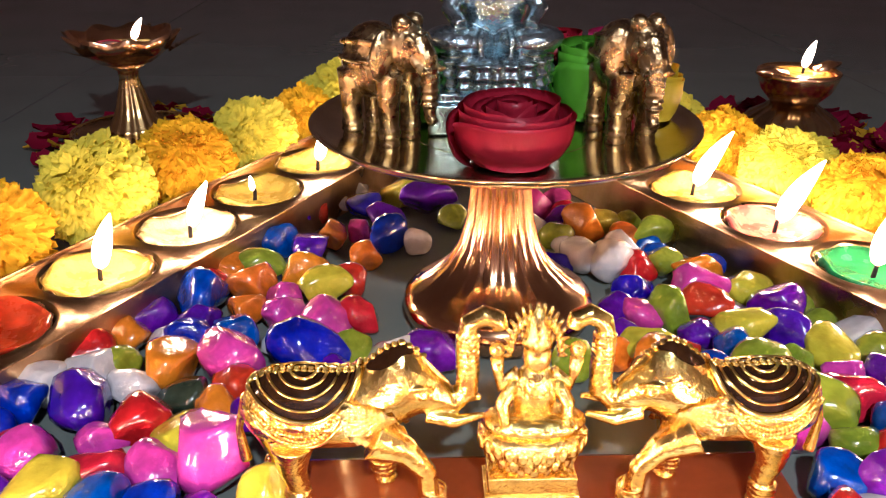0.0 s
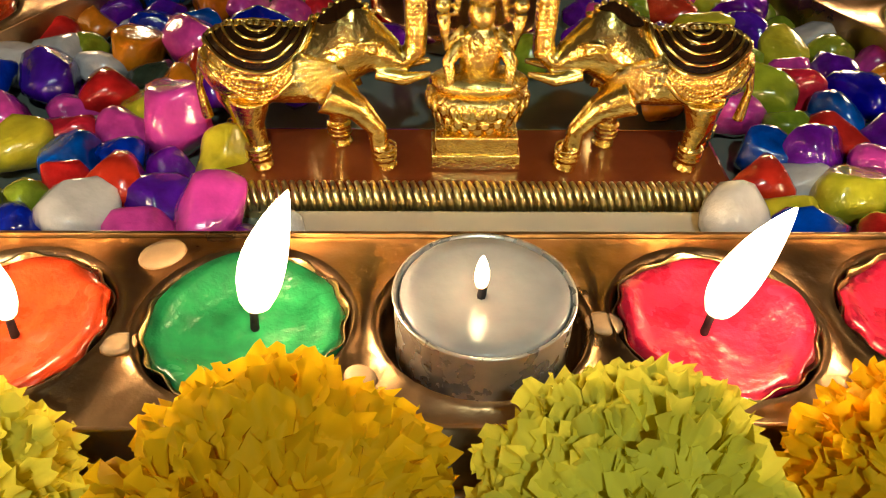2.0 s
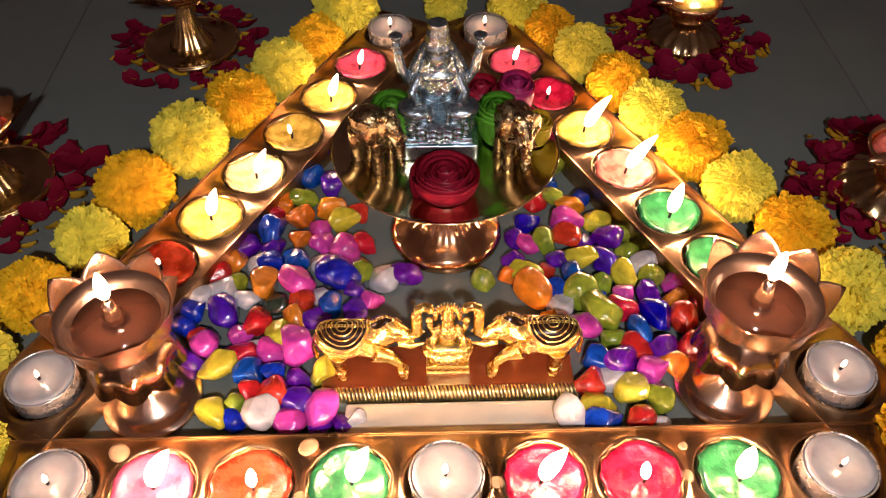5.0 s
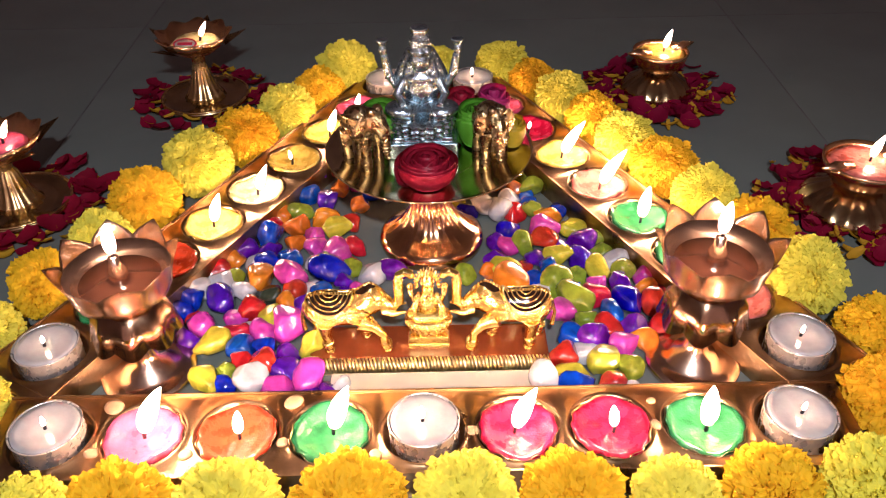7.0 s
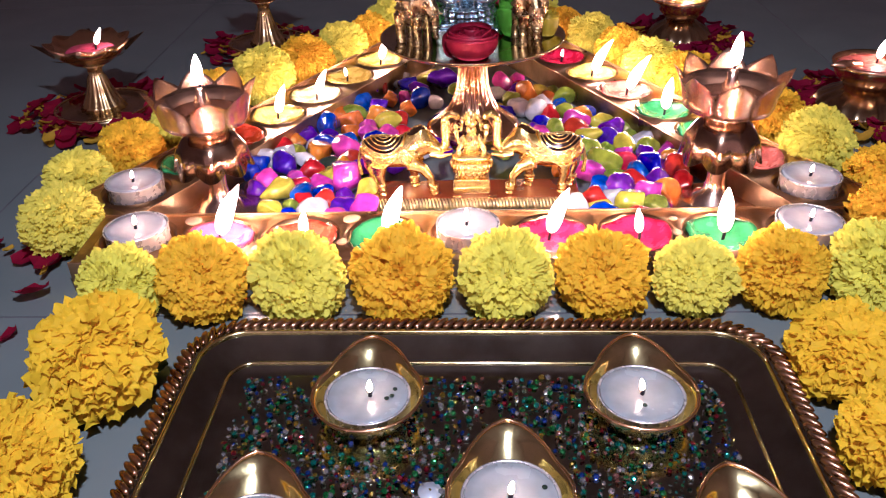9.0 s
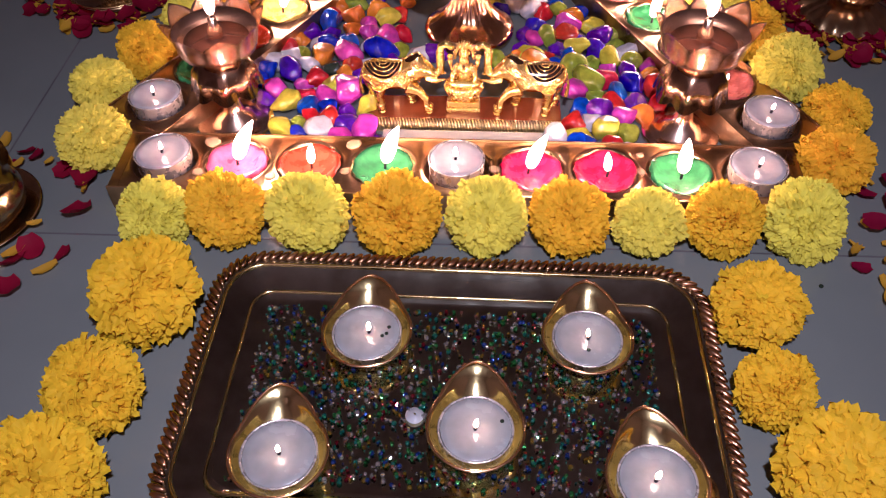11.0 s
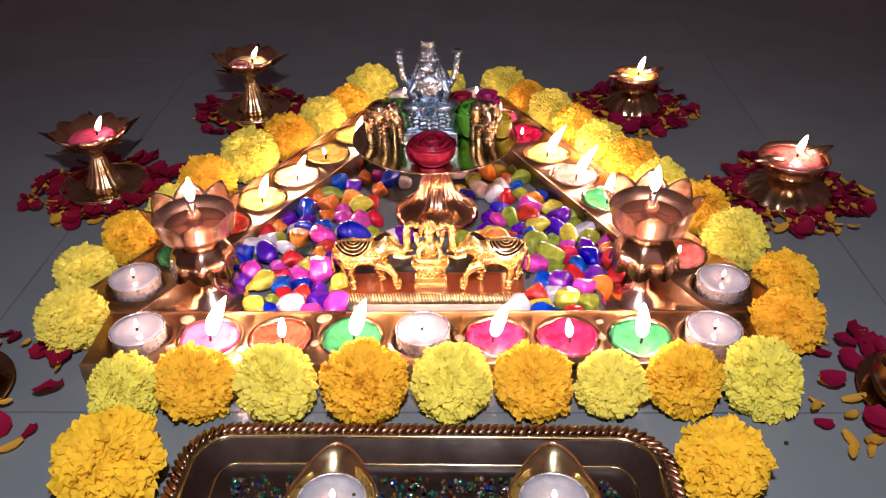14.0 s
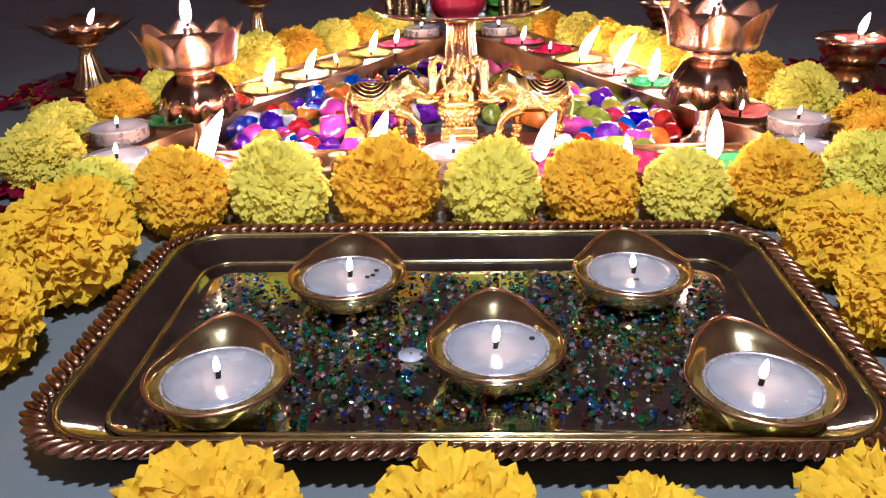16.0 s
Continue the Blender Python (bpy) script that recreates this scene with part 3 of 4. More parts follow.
scatter_pebbles("yellow", [(-56, 176, 13), (-85, 91, 12), (-116, 72, 14), (-59, 65, 12), (-113, 42, 12), (51, 132, 13), (83, 140, 14), (98, 172, 13), (107, 127, 12), (98, 50, 14), (80, 43, 13), (-30, 270, 14), (58, 236, 10), (24, 209, 8)])
scatter_pebbles("lime", [(-83, 197, 12), (-114, 128, 10), (-44, 138, 11), (-103, 47, 10), (74, 195, 11), (64, 155, 14), (27, 128, 12), (80, 115, 15), (90, 101, 18), (94, 84, 11), (113, 149, 10), (122, 126, 11), (110, 46, 12), (94, 122, 10), (111, 163, 11), (-7, 244, 10), (35, 224, 11), (70, 236, 10), (76, 223, 12)])
scatter_pebbles("grey", [(-91, 112, 10)])
scatter_pebbles("white", [(-66, 143, 12), (-120, 121, 13), (-132, 116, 12), (-106, 116, 10), (-31, 130, 14), (-104, 144, 9), (-65, 116, 10), (-89, 41, 14), (-42, 38, 8), (-98, 84, 8), (52, 194, 14), (120, 136, 12), (88, 59, 12), (65, 36, 14), (109, 32, 9), (68, 106, 11), (-61, 267, 12), (-53, 282, 11), (-23, 219, 10), (24, 233, 11), (38, 212, 9), (43, 200, 13), (59, 206, 12)])


# ---- gold figurine of two elephants and a seated figure ----
figurine = thing("gold_figurine", "gold-plated figurine of two elephants beside a seated figure, on a plinth", "figurine", pose(0.0045, 0.050, 0))
part("plinth", box(bmesh.new(), (-0.0645, 0.004, 0.0), (0.0645, 0.030, 0.0085), 0.001), LACQUER, figurine, "glossy red-brown plinth", smooth=False)
part("trim", box(bmesh.new(), (-0.0660, 0.0005, 0.0), (0.0660, 0.0038, 0.0060), 0.0006), FRINGE, figurine, smooth=False)
fringe = bmesh.new()
for k in range(66):
    x = -0.0655 + 0.131 * (k + 0.5) / 66
    tube([(x - 0.0010, 0.0044, 0.0085), (x, 0.0012, 0.0080), (x + 0.0004, -0.0004, 0.0058), (x + 0.0010, -0.0004, 0.0032)], [0.0006, 0.0009, 0.0009, 0.0006], 6, fringe)
part("fringe", fringe, FRINGE, figurine, "gold rope fringe")
tagged(part("cream_slab", box(bmesh.new(), (-0.052, -0.0215, 0.0), (0.060, -0.0030, 0.0055), 0.0012), CREAM, m=pose(0.0045, 0.050, 0), smooth=False),
       "narrow polished cream slab before the gold figurine", "slab")


# cross-sections of the elephant's body and head: x, centre height, half height, half width
TRUNK_START = 0.0235
SECTIONS = [(-0.0236, 0.0262, 0.0015, 0.0015), (-0.0226, 0.0261, 0.0042, 0.0044), (-0.0205, 0.0261, 0.0069, 0.0068), (-0.0165, 0.0262, 0.0088, 0.0086), (-0.0105, 0.0260, 0.0094, 0.0092),
            (-0.0045, 0.0256, 0.0093, 0.0092), (0.0015, 0.0256, 0.0094, 0.0087), (0.0055, 0.0270, 0.0106, 0.0080), (0.0095, 0.0300, 0.0108, 0.0070), (0.0130, 0.0320, 0.0100, 0.0064),
            (0.0165, 0.0318, 0.0078, 0.0055), (0.0200, 0.0298, 0.0056, 0.0044), (TRUNK_START, 0.0276, 0.0038, 0.0034)]


def section(x):
    for a, b in zip(SECTIONS, SECTIONS[1:]):
        if x <= b[0]:
            t = max(0.0, (x - a[0]) / (b[0] - a[0]))
            return tuple(p + (q - p) * t for p, q in zip(a[1:], b[1:]))
    return SECTIONS[-1][1:]


def on_flank(side, x, angle, lift):
    """A place on the body's skin: x along it, angle down from the spine."""
    zc, rz, ry = section(x)
    narrow = 1 - 0.22 * max(0.0, math.cos(angle))
    return (x, side * (ry * narrow + lift) * math.sin(angle), zc + (rz + lift) * math.cos(angle))


def elephant_mesh(near):
    """Walks towards +x with its trunk raised; feet at z 0; near: the side (-1 or 1) of the striding leg."""
    bm = bmesh.new()
    rings = []
    for i in range(61):
        x = SECTIONS[0][0] + (TRUNK_START - SECTIONS[0][0]) * i / 60
        rings.append([bm.verts.new(on_flank(1, x, 2 * math.pi * k / 28, 0)) for k in range(28)])
    for a, b in zip(rings, rings[1:]):
        for k in range(28):
            bm.faces.new((a[k], a[(k + 1) % 28], b[(k + 1) % 28], b[k]))
    bm.faces.new(rings[0]), bm.faces.new(rings[-1])
    for sy in (-1, 1):
        ball(bm, (0.0175, sy * 0.0056, 0.0318), (0.0013, 0.0010, 0.0009), 2)
        tube([(0.0148, sy * 0.0060, 0.0338), (0.0176, sy * 0.0056, 0.0340), (0.0200, sy * 0.0044, 0.0325)], [0.0003, 0.0006, 0.0003], 6, bm)
        tube([(0.018, sy * 0.0032, 0.0252), (0.0245, sy * 0.0042, 0.0240), (0.0310, sy * 0.0034, 0.0252)], [0.0019, 0.0017, 0.0007], 8, bm)
    stride = [[(0.0060, 0.021), (0.0135, 0.0170), (0.0180, 0.0110), (0.0185, 0.0040), (0.0200, 0.0)], [(-0.0120, 0.020), (-0.0125, 0.0125), (-0.0112, 0.0065), (-0.0116, 0.0022), (-0.0112, 0.0)]]
    stand_ = [[(0.0070, 0.020), (0.0076, 0.0130), (0.0074, 0.0070), (0.0076, 0.0022), (0.0080, 0.0)], [(-0.0185, 0.023), (-0.0195, 0.0140), (-0.0176, 0.0080), (-0.0180, 0.0022), (-0.0176, 0.0)]]
    for sy, legs in ((near, stride), (-near, stand_)):
        for leg in legs:
            tube([(x, sy * 0.0056, z) for x, z in leg], [0.0052, 0.0033, 0.0024, 0.0026, 0.0032], 14, bm)
            fx = leg[-1][0]
            for zz in (0.0036, 0.0050, 0.0064):
                ring = [(fx - 0.0006 + 0.0031 * math.cos(a), sy * 0.0056 + 0.0031 * math.sin(a), zz) for a in (2 * math.pi * k / 14 for k in range(15))]
                tube(ring, [0.0004] * 15, 5, bm)
    tube([(0.0205, 0, 0.0285), (0.0245, 0, 0.0268), (0.0272, 0, 0.0295), (0.0276, 0, 0.0355), (0.0268, 0, 0.0425), (0.0278, 0, 0.0470), (0.0310, 0, 0.0488), (0.0338, 0, 0.0476), (0.0344, 0, 0.0456)],
         [0.0038, 0.0033, 0.0029, 0.0026, 0.0023, 0.0023, 0.0024, 0.0023, 0.0020], 16, bm)
    for k in range(8):
        zz = 0.0345 + 0.0013 * k
        tube([(0.0273 + 0.0026 * math.cos(a), 0.0026 * math.sin(a), zz) for a in (2 * math.pi * q / 12 for q in range(13))], [0.00032] * 13, 5, bm)
    tube([(-0.0225, 0, 0.029), (-0.0250, 0, 0.020), (-0.0242, 0, 0.011)], [0.0013, 0.0010, 0.0016], 8, bm)
    return bm


def cloth_spot(side, r, a, lift):
    return on_flank(side, -0.0090 + 0.0125 * r * math.cos(a), radians(6) + radians(72) * r * math.sin(a), lift)


def blanket(side):
    """The dark saddle cloth: half an oval that hangs from the spine over one flank."""
    bm = bmesh.new()
    rings = [[bm.verts.new(cloth_spot(side, max(i / 8, 0.01), math.pi * k / 28, 0.0005)) for k in range(29)] for i in range(9)]
    for a, b in zip(rings, rings[1:]):
        for k in range(28):
            bm.faces.new((a[k], a[k + 1], b[k + 1], b[k]))
    return bm


def blanket_ring(side, s):
    return tube([cloth_spot(side, s, math.pi * k / 30, 0.0007) for k in range(31)], [0.00042 if s < 0.95 else 0.0007] * 31, 6)


def nape(side):
    """The dark enamel on the neck and brow."""
    bm = bmesh.new()
    g = [[bm.verts.new(on_flank(side, 0.0050 + 0.0105 * i / 8, radians(7 + 34 * math.sin(math.pi * (0.12 + 0.80 * i / 8)) * j / 4), 0.0005)) for j in range(5)] for i in range(9)]
    for p, q in zip(g, g[1:]):
        for j in range(4):
            bm.faces.new((p[j], p[j + 1], q[j + 1], q[j]))
    return bm


def ear(side):
    """A pleated fan behind the cheek."""
    bm = bmesh.new()
    rows = []
    for i in range(6):
        r = 0.0012 + 0.0098 * i / 5
        row = []
        for k in range(49):
            a = radians(160 + 130 * k / 48)
            x, z = 0.0105 + r * math.cos(a), 0.0290 + r * math.sin(a)
            zc, rz, ry = section(x)
            out = ry * math.sqrt(max(0.12, 1 - ((z - zc) / (rz * 1.02)) ** 2))
            row.append(bm.verts.new((x, side * (out + 0.0008 + 0.0004 * i / 5 * math.cos(k * math.pi / 2)), z)))
        rows.append(row)
    for p, q in zip(rows, rows[1:]):
        for k in range(48):
            bm.faces.new((p[k], p[k + 1], q[k + 1], q[k]))
    bmesh.ops.solidify(bm, geom=bm.faces[:], thickness=0.0007)
    return bm


for x, turn, near in ((-0.0424, 0, -1), (0.0424, 180, 1)):
    e = part("elephant", mesh_of("body", elephant_mesh(near), GOLD_BODY), GOLD, figurine, "gold elephant with raised trunk", m=pose(x, 0.0165, 0.0086, 0, 0, turn))
    fused(e, 0.0004, 4)
    for side in (-1, 1):
        part("saddle_cloth", blanket(side), ENAMEL, e, "dark enamel saddle cloth with gold rings")
        part("nape", nape(side), ENAMEL, e, "dark enamel on the elephant's neck")
        for s in (0.22, 0.42, 0.62, 0.82, 1.0):
            part("ring", blanket_ring(side, s), GOLD, e)
        part("ear", ear(side), GOLD_FINE, e)
        hem = [on_flank(side, -0.0222 + 0.0250 * k / 24, radians(62 + 66 * math.sin(math.pi * k / 24) ** 1.3), 0.0002) for k in range(25)]
        part("cloth_hem", tube(hem, [0.0006] * 25, 6), GOLD, e)
        beads = bmesh.new()
        for row, drop in enumerate((34, 44, 54)):
            for k in range(24):
                p = on_flank(side, -0.0205 + 0.0210 * (k + 0.5 * (row % 2)) / 24, radians(66 + drop * math.sin(math.pi * k / 23)), 0.0002)
                ball(beads, p, (0.00055, 0.0005, 0.0007), 1)
        for k in range(26):
            ball(beads, on_flank(side, -0.0215 + 0.0390 * k / 25, radians(4), 0.0004), (0.0009, 0.0007, 0.0006), 1)
        part("bead_border", beads, GOLD, e)

deity = bmesh.new()
box(deity, (-0.0118, -0.0085, 0.0), (0.0118, 0.0085, 0.0042), 0.0004)
box(deity, (-0.0110, -0.0078, 0.0040), (0.0110, 0.0078, 0.0088), 0.0004)
lathe([(0.0055, 0.0086), (0.0066, 0.0098), (0.0100, 0.0122), (0.0124, 0.0150), (0.0132, 0.0172), (0.0130, 0.0188), (0.0112, 0.0198), (0.003, 0.0199)], 48,
      lambda a, i: (1 + 0.05 * math.cos(12 * a + (i % 2) * math.pi), 0), deity)
for v in deity.verts:
    v.co.y *= 0.72
ball(deity, (0, -0.001, 0.0218), (0.0128, 0.0070, 0.0030))
ball(deity, (0, 0.000, 0.0285), (0.0056, 0.0042, 0.0075))
ball(deity, (0, -0.0005, 0.0375), (0.0034, 0.0032, 0.0040))
lathe([(0.0036, 0.040), (0.0034, 0.042), (0.0026, 0.0445), (0.0014, 0.0475), (0.0004, 0.049)], 16, None, deity)
for sx in (-1, 1):
    tube([(sx * 0.004, 0, 0.0330), (sx * 0.0085, 0.0005, 0.0300), (sx * 0.0090, -0.001, 0.0345), (sx * 0.0093, -0.001, 0.0375)], [0.0019, 0.0017, 0.0014, 0.0017], 10, deity)
    tube([(sx * 0.0045, 0, 0.0315), (sx * 0.0080, -0.002, 0.0265), (sx * 0.0070, -0.005, 0.0225)], [0.0019, 0.0017, 0.0014], 10, deity)
    ball(deity, (sx * 0.0094, -0.001, 0.0395), (0.0020, 0.0016, 0.0018), 2)
for k in range(15):
    a = math.pi * (0.02 + 0.96 * k / 14)
    ball(deity, (0.0060 * math.cos(a), 0.002, 0.0375 + 0.0080 * math.sin(a)), (0.0011, 0.0010, 0.0014), 2)
for row, (rr, zz, nn) in enumerate(((0.0086, 0.0112, 16), (0.0114, 0.0138, 20), (0.0131, 0.0170, 24))):
    for k in range(nn):
        a = 2 * math.pi * (k + 0.5 * row) / nn
        ball(deity, (rr * math.cos(a), rr * math.sin(a) * 0.72, zz), (0.0014, 0.0007, 0.0018), 2, pose(0, 0, 0, 0, 0, math.degrees(a) + 90))
for k in range(11):
    a = math.pi * (1.05 + 0.9 * k / 10)
    ball(deity, (0.0046 * math.cos(a), -0.0040, 0.0335 + 0.0042 * math.sin(a)), (0.0007, 0.0007, 0.0007), 1)
    ball(deity, (0.0095 * math.cos(a), -0.0064 - 0.001 * math.sin(a), 0.0235 + 0.0030 * math.sin(a)), (0.0008, 0.0008, 0.0008), 1)
for k in range(17):
    a = math.pi * (-0.08 + 1.16 * k / 16)
    tube([(0.0058 * math.cos(a), 0.002, 0.0385 + 0.0072 * math.sin(a)), (0.0080 * math.cos(a), 0.0022, 0.0385 + 0.0104 * math.sin(a))], [0.0008, 0.0003], 6, deity)
for k in range(7):
    a = 2 * math.pi * k / 7
    ball(deity, (0.0034 * math.cos(a), 0.0034 * math.sin(a), 0.0415), (0.0008, 0.0008, 0.0012), 1)
d_ob = part("seated_figure", deity, GOLD_FINE, figurine, "gold seated figure on a lotus", m=pose(0, 0.0150, 0.0087) @ Matrix.Diagonal((0.94, 0.94, 1.05, 1)))

# ---- fluted pedestal dish and what stands on it ----
PX, PY, PZ = 0.006, 0.167, 0.069
stand = thing("pedestal_dish", "brass dish on a fluted trumpet-shaped foot", "pedestal dish", pose(PX, PY, 0))
flute = lambda a, i: (1 + (0.0, 0.004, 0.010, 0.016, 0.022, 0.024, 0.024, 0.02, 0.01)[i - 5] * math.cos(24 * a) if 5 <= i <= 13 else 1.0, 0)
part("foot", lathe([(0.0010, 0.001), (0.0285, 0.0), (0.0325, 0.0030), (0.0335, 0.0065), (0.0328, 0.0095), (0.0300, 0.0120), (0.0240, 0.0160), (0.0180, 0.0215), (0.0138, 0.0290), (0.0112, 0.0380), (0.0098, 0.0500), (0.0096, 0.0590), (0.0105, 0.0645), (0.0150, 0.0672), (0.001, 0.0674)], 180, flute), FOOT_COPPER, stand)
part("dish", lathe([(0.001, 0.0676), (0.030, 0.0678), (0.048, 0.0684), (0.0580, 0.0702), (0.0612, 0.0724), (0.0620, 0.0734), (0.0614, 0.0738), (0.0598, 0.0726), (0.056, 0.0709), (0.047, 0.0696), (0.035, 0.0692), (0.001, 0.0691)], 96), DISH_BRASS, stand, "dark polished brass dish")
for rr in (0.030, 0.044, 0.053):
    part("engraved_ring", tube([(rr * math.cos(a), rr * math.sin(a), 0) for a in (2 * math.pi * k / 72 for k in range(73))], [0.00035] * 73, 6), DISH_BRASS, stand, m=pose(0, 0, 0.0690 + (0.0009 if rr > 0.05 else 0)))

TOP = 0.0694
idol = bmesh.new()
box(idol, (-0.0190, -0.014, 0.0), (0.0190, 0.014, 0.0100), 0.0006)
box(idol, (-0.0165, -0.0120, 0.0095), (0.0165, 0.012, 0.0130), 0.0006)
lathe([(0.0150, 0.0125), (0.0172, 0.0150), (0.0160, 0.0168), (0.0178, 0.0185), (0.0164, 0.0204), (0.0174, 0.0222), (0.0140, 0.0238), (0.004, 0.0240)], 96, lambda a, i: (1 + 0.05 * math.cos(20 * a), 0), idol)
for sx in (-1, 1):
    for k in range(5):
        tube([(sx * (0.004 + 0.0030 * k), -0.0125 + 0.0012 * k, 0.0245), (sx * (0.0045 + 0.0030 * k), -0.0120 + 0.001 * k, 0.0290), (sx * (0.0035 + 0.0026 * k), -0.0070, 0.0322)], [0.0008, 0.0010, 0.0006], 8, idol)
ball(idol, (-0.0095, -0.004, 0.0275), (0.0105, 0.0090, 0.0050), 3, pose(0, 0, 0, 0, 8, 18))
ball(idol, (0.0095, -0.004, 0.0275), (0.0105, 0.0090, 0.0050), 3, pose(0, 0, 0, 0, -8, -18))
ball(idol, (0, 0.002, 0.0390), (0.0102, 0.0070, 0.0125))
ball(idol, (0, 0.001, 0.0455), (0.0105, 0.0060, 0.0045))
ball(idol, (0, -0.001, 0.0565), (0.0058, 0.0058, 0.0066))
lathe([(0.0138, 0.0385), (0.0142, 0.0440), (0.0122, 0.0500), (0.0092, 0.0570), (0.0068, 0.0620), (0.002, 0.0630)], 28, lambda a, i: (1 + 0.06 * math.cos(14 * a), 0), idol)
for v in idol.verts[-168:]:
    v.co.y = v.co.y * 0.55 + 0.0035
lathe([(0.0058, 0.0605), (0.0064, 0.0625), (0.0054, 0.0650), (0.0050, 0.0690), (0.0042, 0.0725), (0.0046, 0.0755), (0.0008, 0.0765)], 24, lambda a, i: (1 + 0.06 * math.cos(8 * a), 0), idol)
for sx in (-1, 1):
    tube([(sx * 0.0085, 0.001, 0.0455), (sx * 0.0140, 0.002, 0.0405), (sx * 0.0168, 0.000, 0.0480), (sx * 0.0185, -0.001, 0.0600)], [0.0030, 0.0027, 0.0024, 0.0020], 12, idol)
    ball(idol, (sx * 0.0190, -0.001, 0.0630), (0.0022, 0.0020, 0.0034), 2)
    lathe([(0.0015, 0.0650), (0.0034, 0.0680), (0.0030, 0.0690), (0.0005, 0.0685)], 12, None, idol)
    for v in idol.verts[-48:]:
        v.co.x += sx * 0.0190
    tube([(sx * 0.0090, 0, 0.0445), (sx * 0.0125, -0.004, 0.0370), (sx * 0.0095, -0.0095, 0.0330)], [0.0030, 0.0026, 0.0022], 12, idol)
idol_ob = part("crystal_statue", idol, SILVER, m=pose(PX - 0.0035, PY + 0.006, TOP) @ Matrix.Diagonal((1.1, 1.05, 1, 1)))
fused(idol_ob, 0.0005, 1)
tagged(idol_ob, "silvery crystal statue of a seated figure with raised arms", "statue")


def small_elephant():
    """Stands facing +x, trunk hanging; a draped cloth with beaded hems over the back."""
    bm = bmesh.new()
    ball(bm, (-0.0050, 0, 0.0235), (0.0125, 0.0092, 0.0110))
    ball(bm, (-0.0050, 0, 0.0265), (0.0105, 0.0097, 0.0098))
    ball(bm, (0.0085, 0, 0.0300), (0.0068, 0.0068, 0.0082))
    for sy in (-1, 1):
        ball(bm, (0.0090, sy * 0.0030, 0.0372), (0.0036, 0.0030, 0.0028), 2)
        ball(bm, (0.0060, sy * 0.0090, 0.0285), (0.0020, 0.0044, 0.0078), 3, pose(0, 0, 0, 14 * sy, 0, 24 * sy))
        ball(bm, (0.0140, sy * 0.0042, 0.0315), (0.0010, 0.0010, 0.0008), 2)
        for lx in (-0.0110, 0.0050):
            tube([(lx, sy * 0.0052, 0.022), (lx, sy * 0.0056, 0.0120), (lx, sy * 0.0056, 0.0020), (lx, sy * 0.0056, 0)], [0.0048, 0.0036, 0.0032, 0.0037], 12, bm)
            for zz in (0.0030, 0.0048):
                tube([(lx + 0.0034 * math.cos(a), sy * 0.0056 + 0.0034 * math.sin(a), zz) for a in (2 * math.pi * k / 12 for k in range(13))], [0.0006] * 13, 5, bm)
        tube([(0.0135, sy * 0.0034, 0.0268), (0.0185, sy * 0.0044, 0.0235), (0.0210, sy * 0.0040, 0.0245)], [0.0014, 0.0011, 0.0005], 8, bm)
        for drop in (58, 92):
            for k in range(13):
                x = -0.0135 + 0.0170 * k / 12
                f = math.sqrt(max(0.1, 1 - ((x + 0.005) / 0.0125) ** 2))
                ball(bm, (x, sy * 0.0101 * f * math.sin(radians(drop)), 0.0260 + 0.0106 * f * math.cos(radians(drop))), (0.0010, 0.0010, 0.0010), 1)
    for k in range(5):
        tube([(0.0125 + 0.0016 * math.sin(radians(40 * k)), -0.0046 + 0.0023 * k, 0.0352 - 0.0006 * abs(k - 2)), (0.0150, -0.0040 + 0.0020 * k, 0.0322)], [0.0008, 0.0006], 6, bm)
    tube([(0.0125, 0, 0.0315), (0.0165, 0, 0.0270), (0.0178, 0, 0.0205), (0.0172, 0, 0.0140), (0.0178, 0, 0.0095), (0.0196, 0, 0.0080)], [0.0046, 0.0036, 0.0028, 0.0023, 0.0020, 0.0018], 12, bm)
    for k in range(6):
        zz = 0.0245 - 0.0022 * k
        tube([(0.0174 + 0.0029 * math.cos(a), 0.0029 * math.sin(a), zz) for a in (2 * math.pi * q / 12 for q in range(13))], [0.0004] * 13, 5, bm)
    return bm


SMALL_GOLD = shader("antique_brass_figure", (0.48, 0.33, 0.16), 0.27, 1.0, 0.6, 200, 0.6, 450, rough_vary=0.12)
se_me = mesh_of("elephant_figurine", small_elephant(), SMALL_GOLD)
for x, y, turn in ((PX - 0.0365, PY - 0.010, -38), (PX + 0.0365, PY - 0.010, -75)):
    e = part("elephant_figurine", se_me, None, m=pose(x, y, TOP, 0, 0, turn) @ Matrix.Diagonal((0.92, 0.92, 0.97, 1)))
    fused(e, 0.0005, 2)
    tagged(e, "small antique brass elephant figurine standing on the dish", "figurine", "brass elephants")


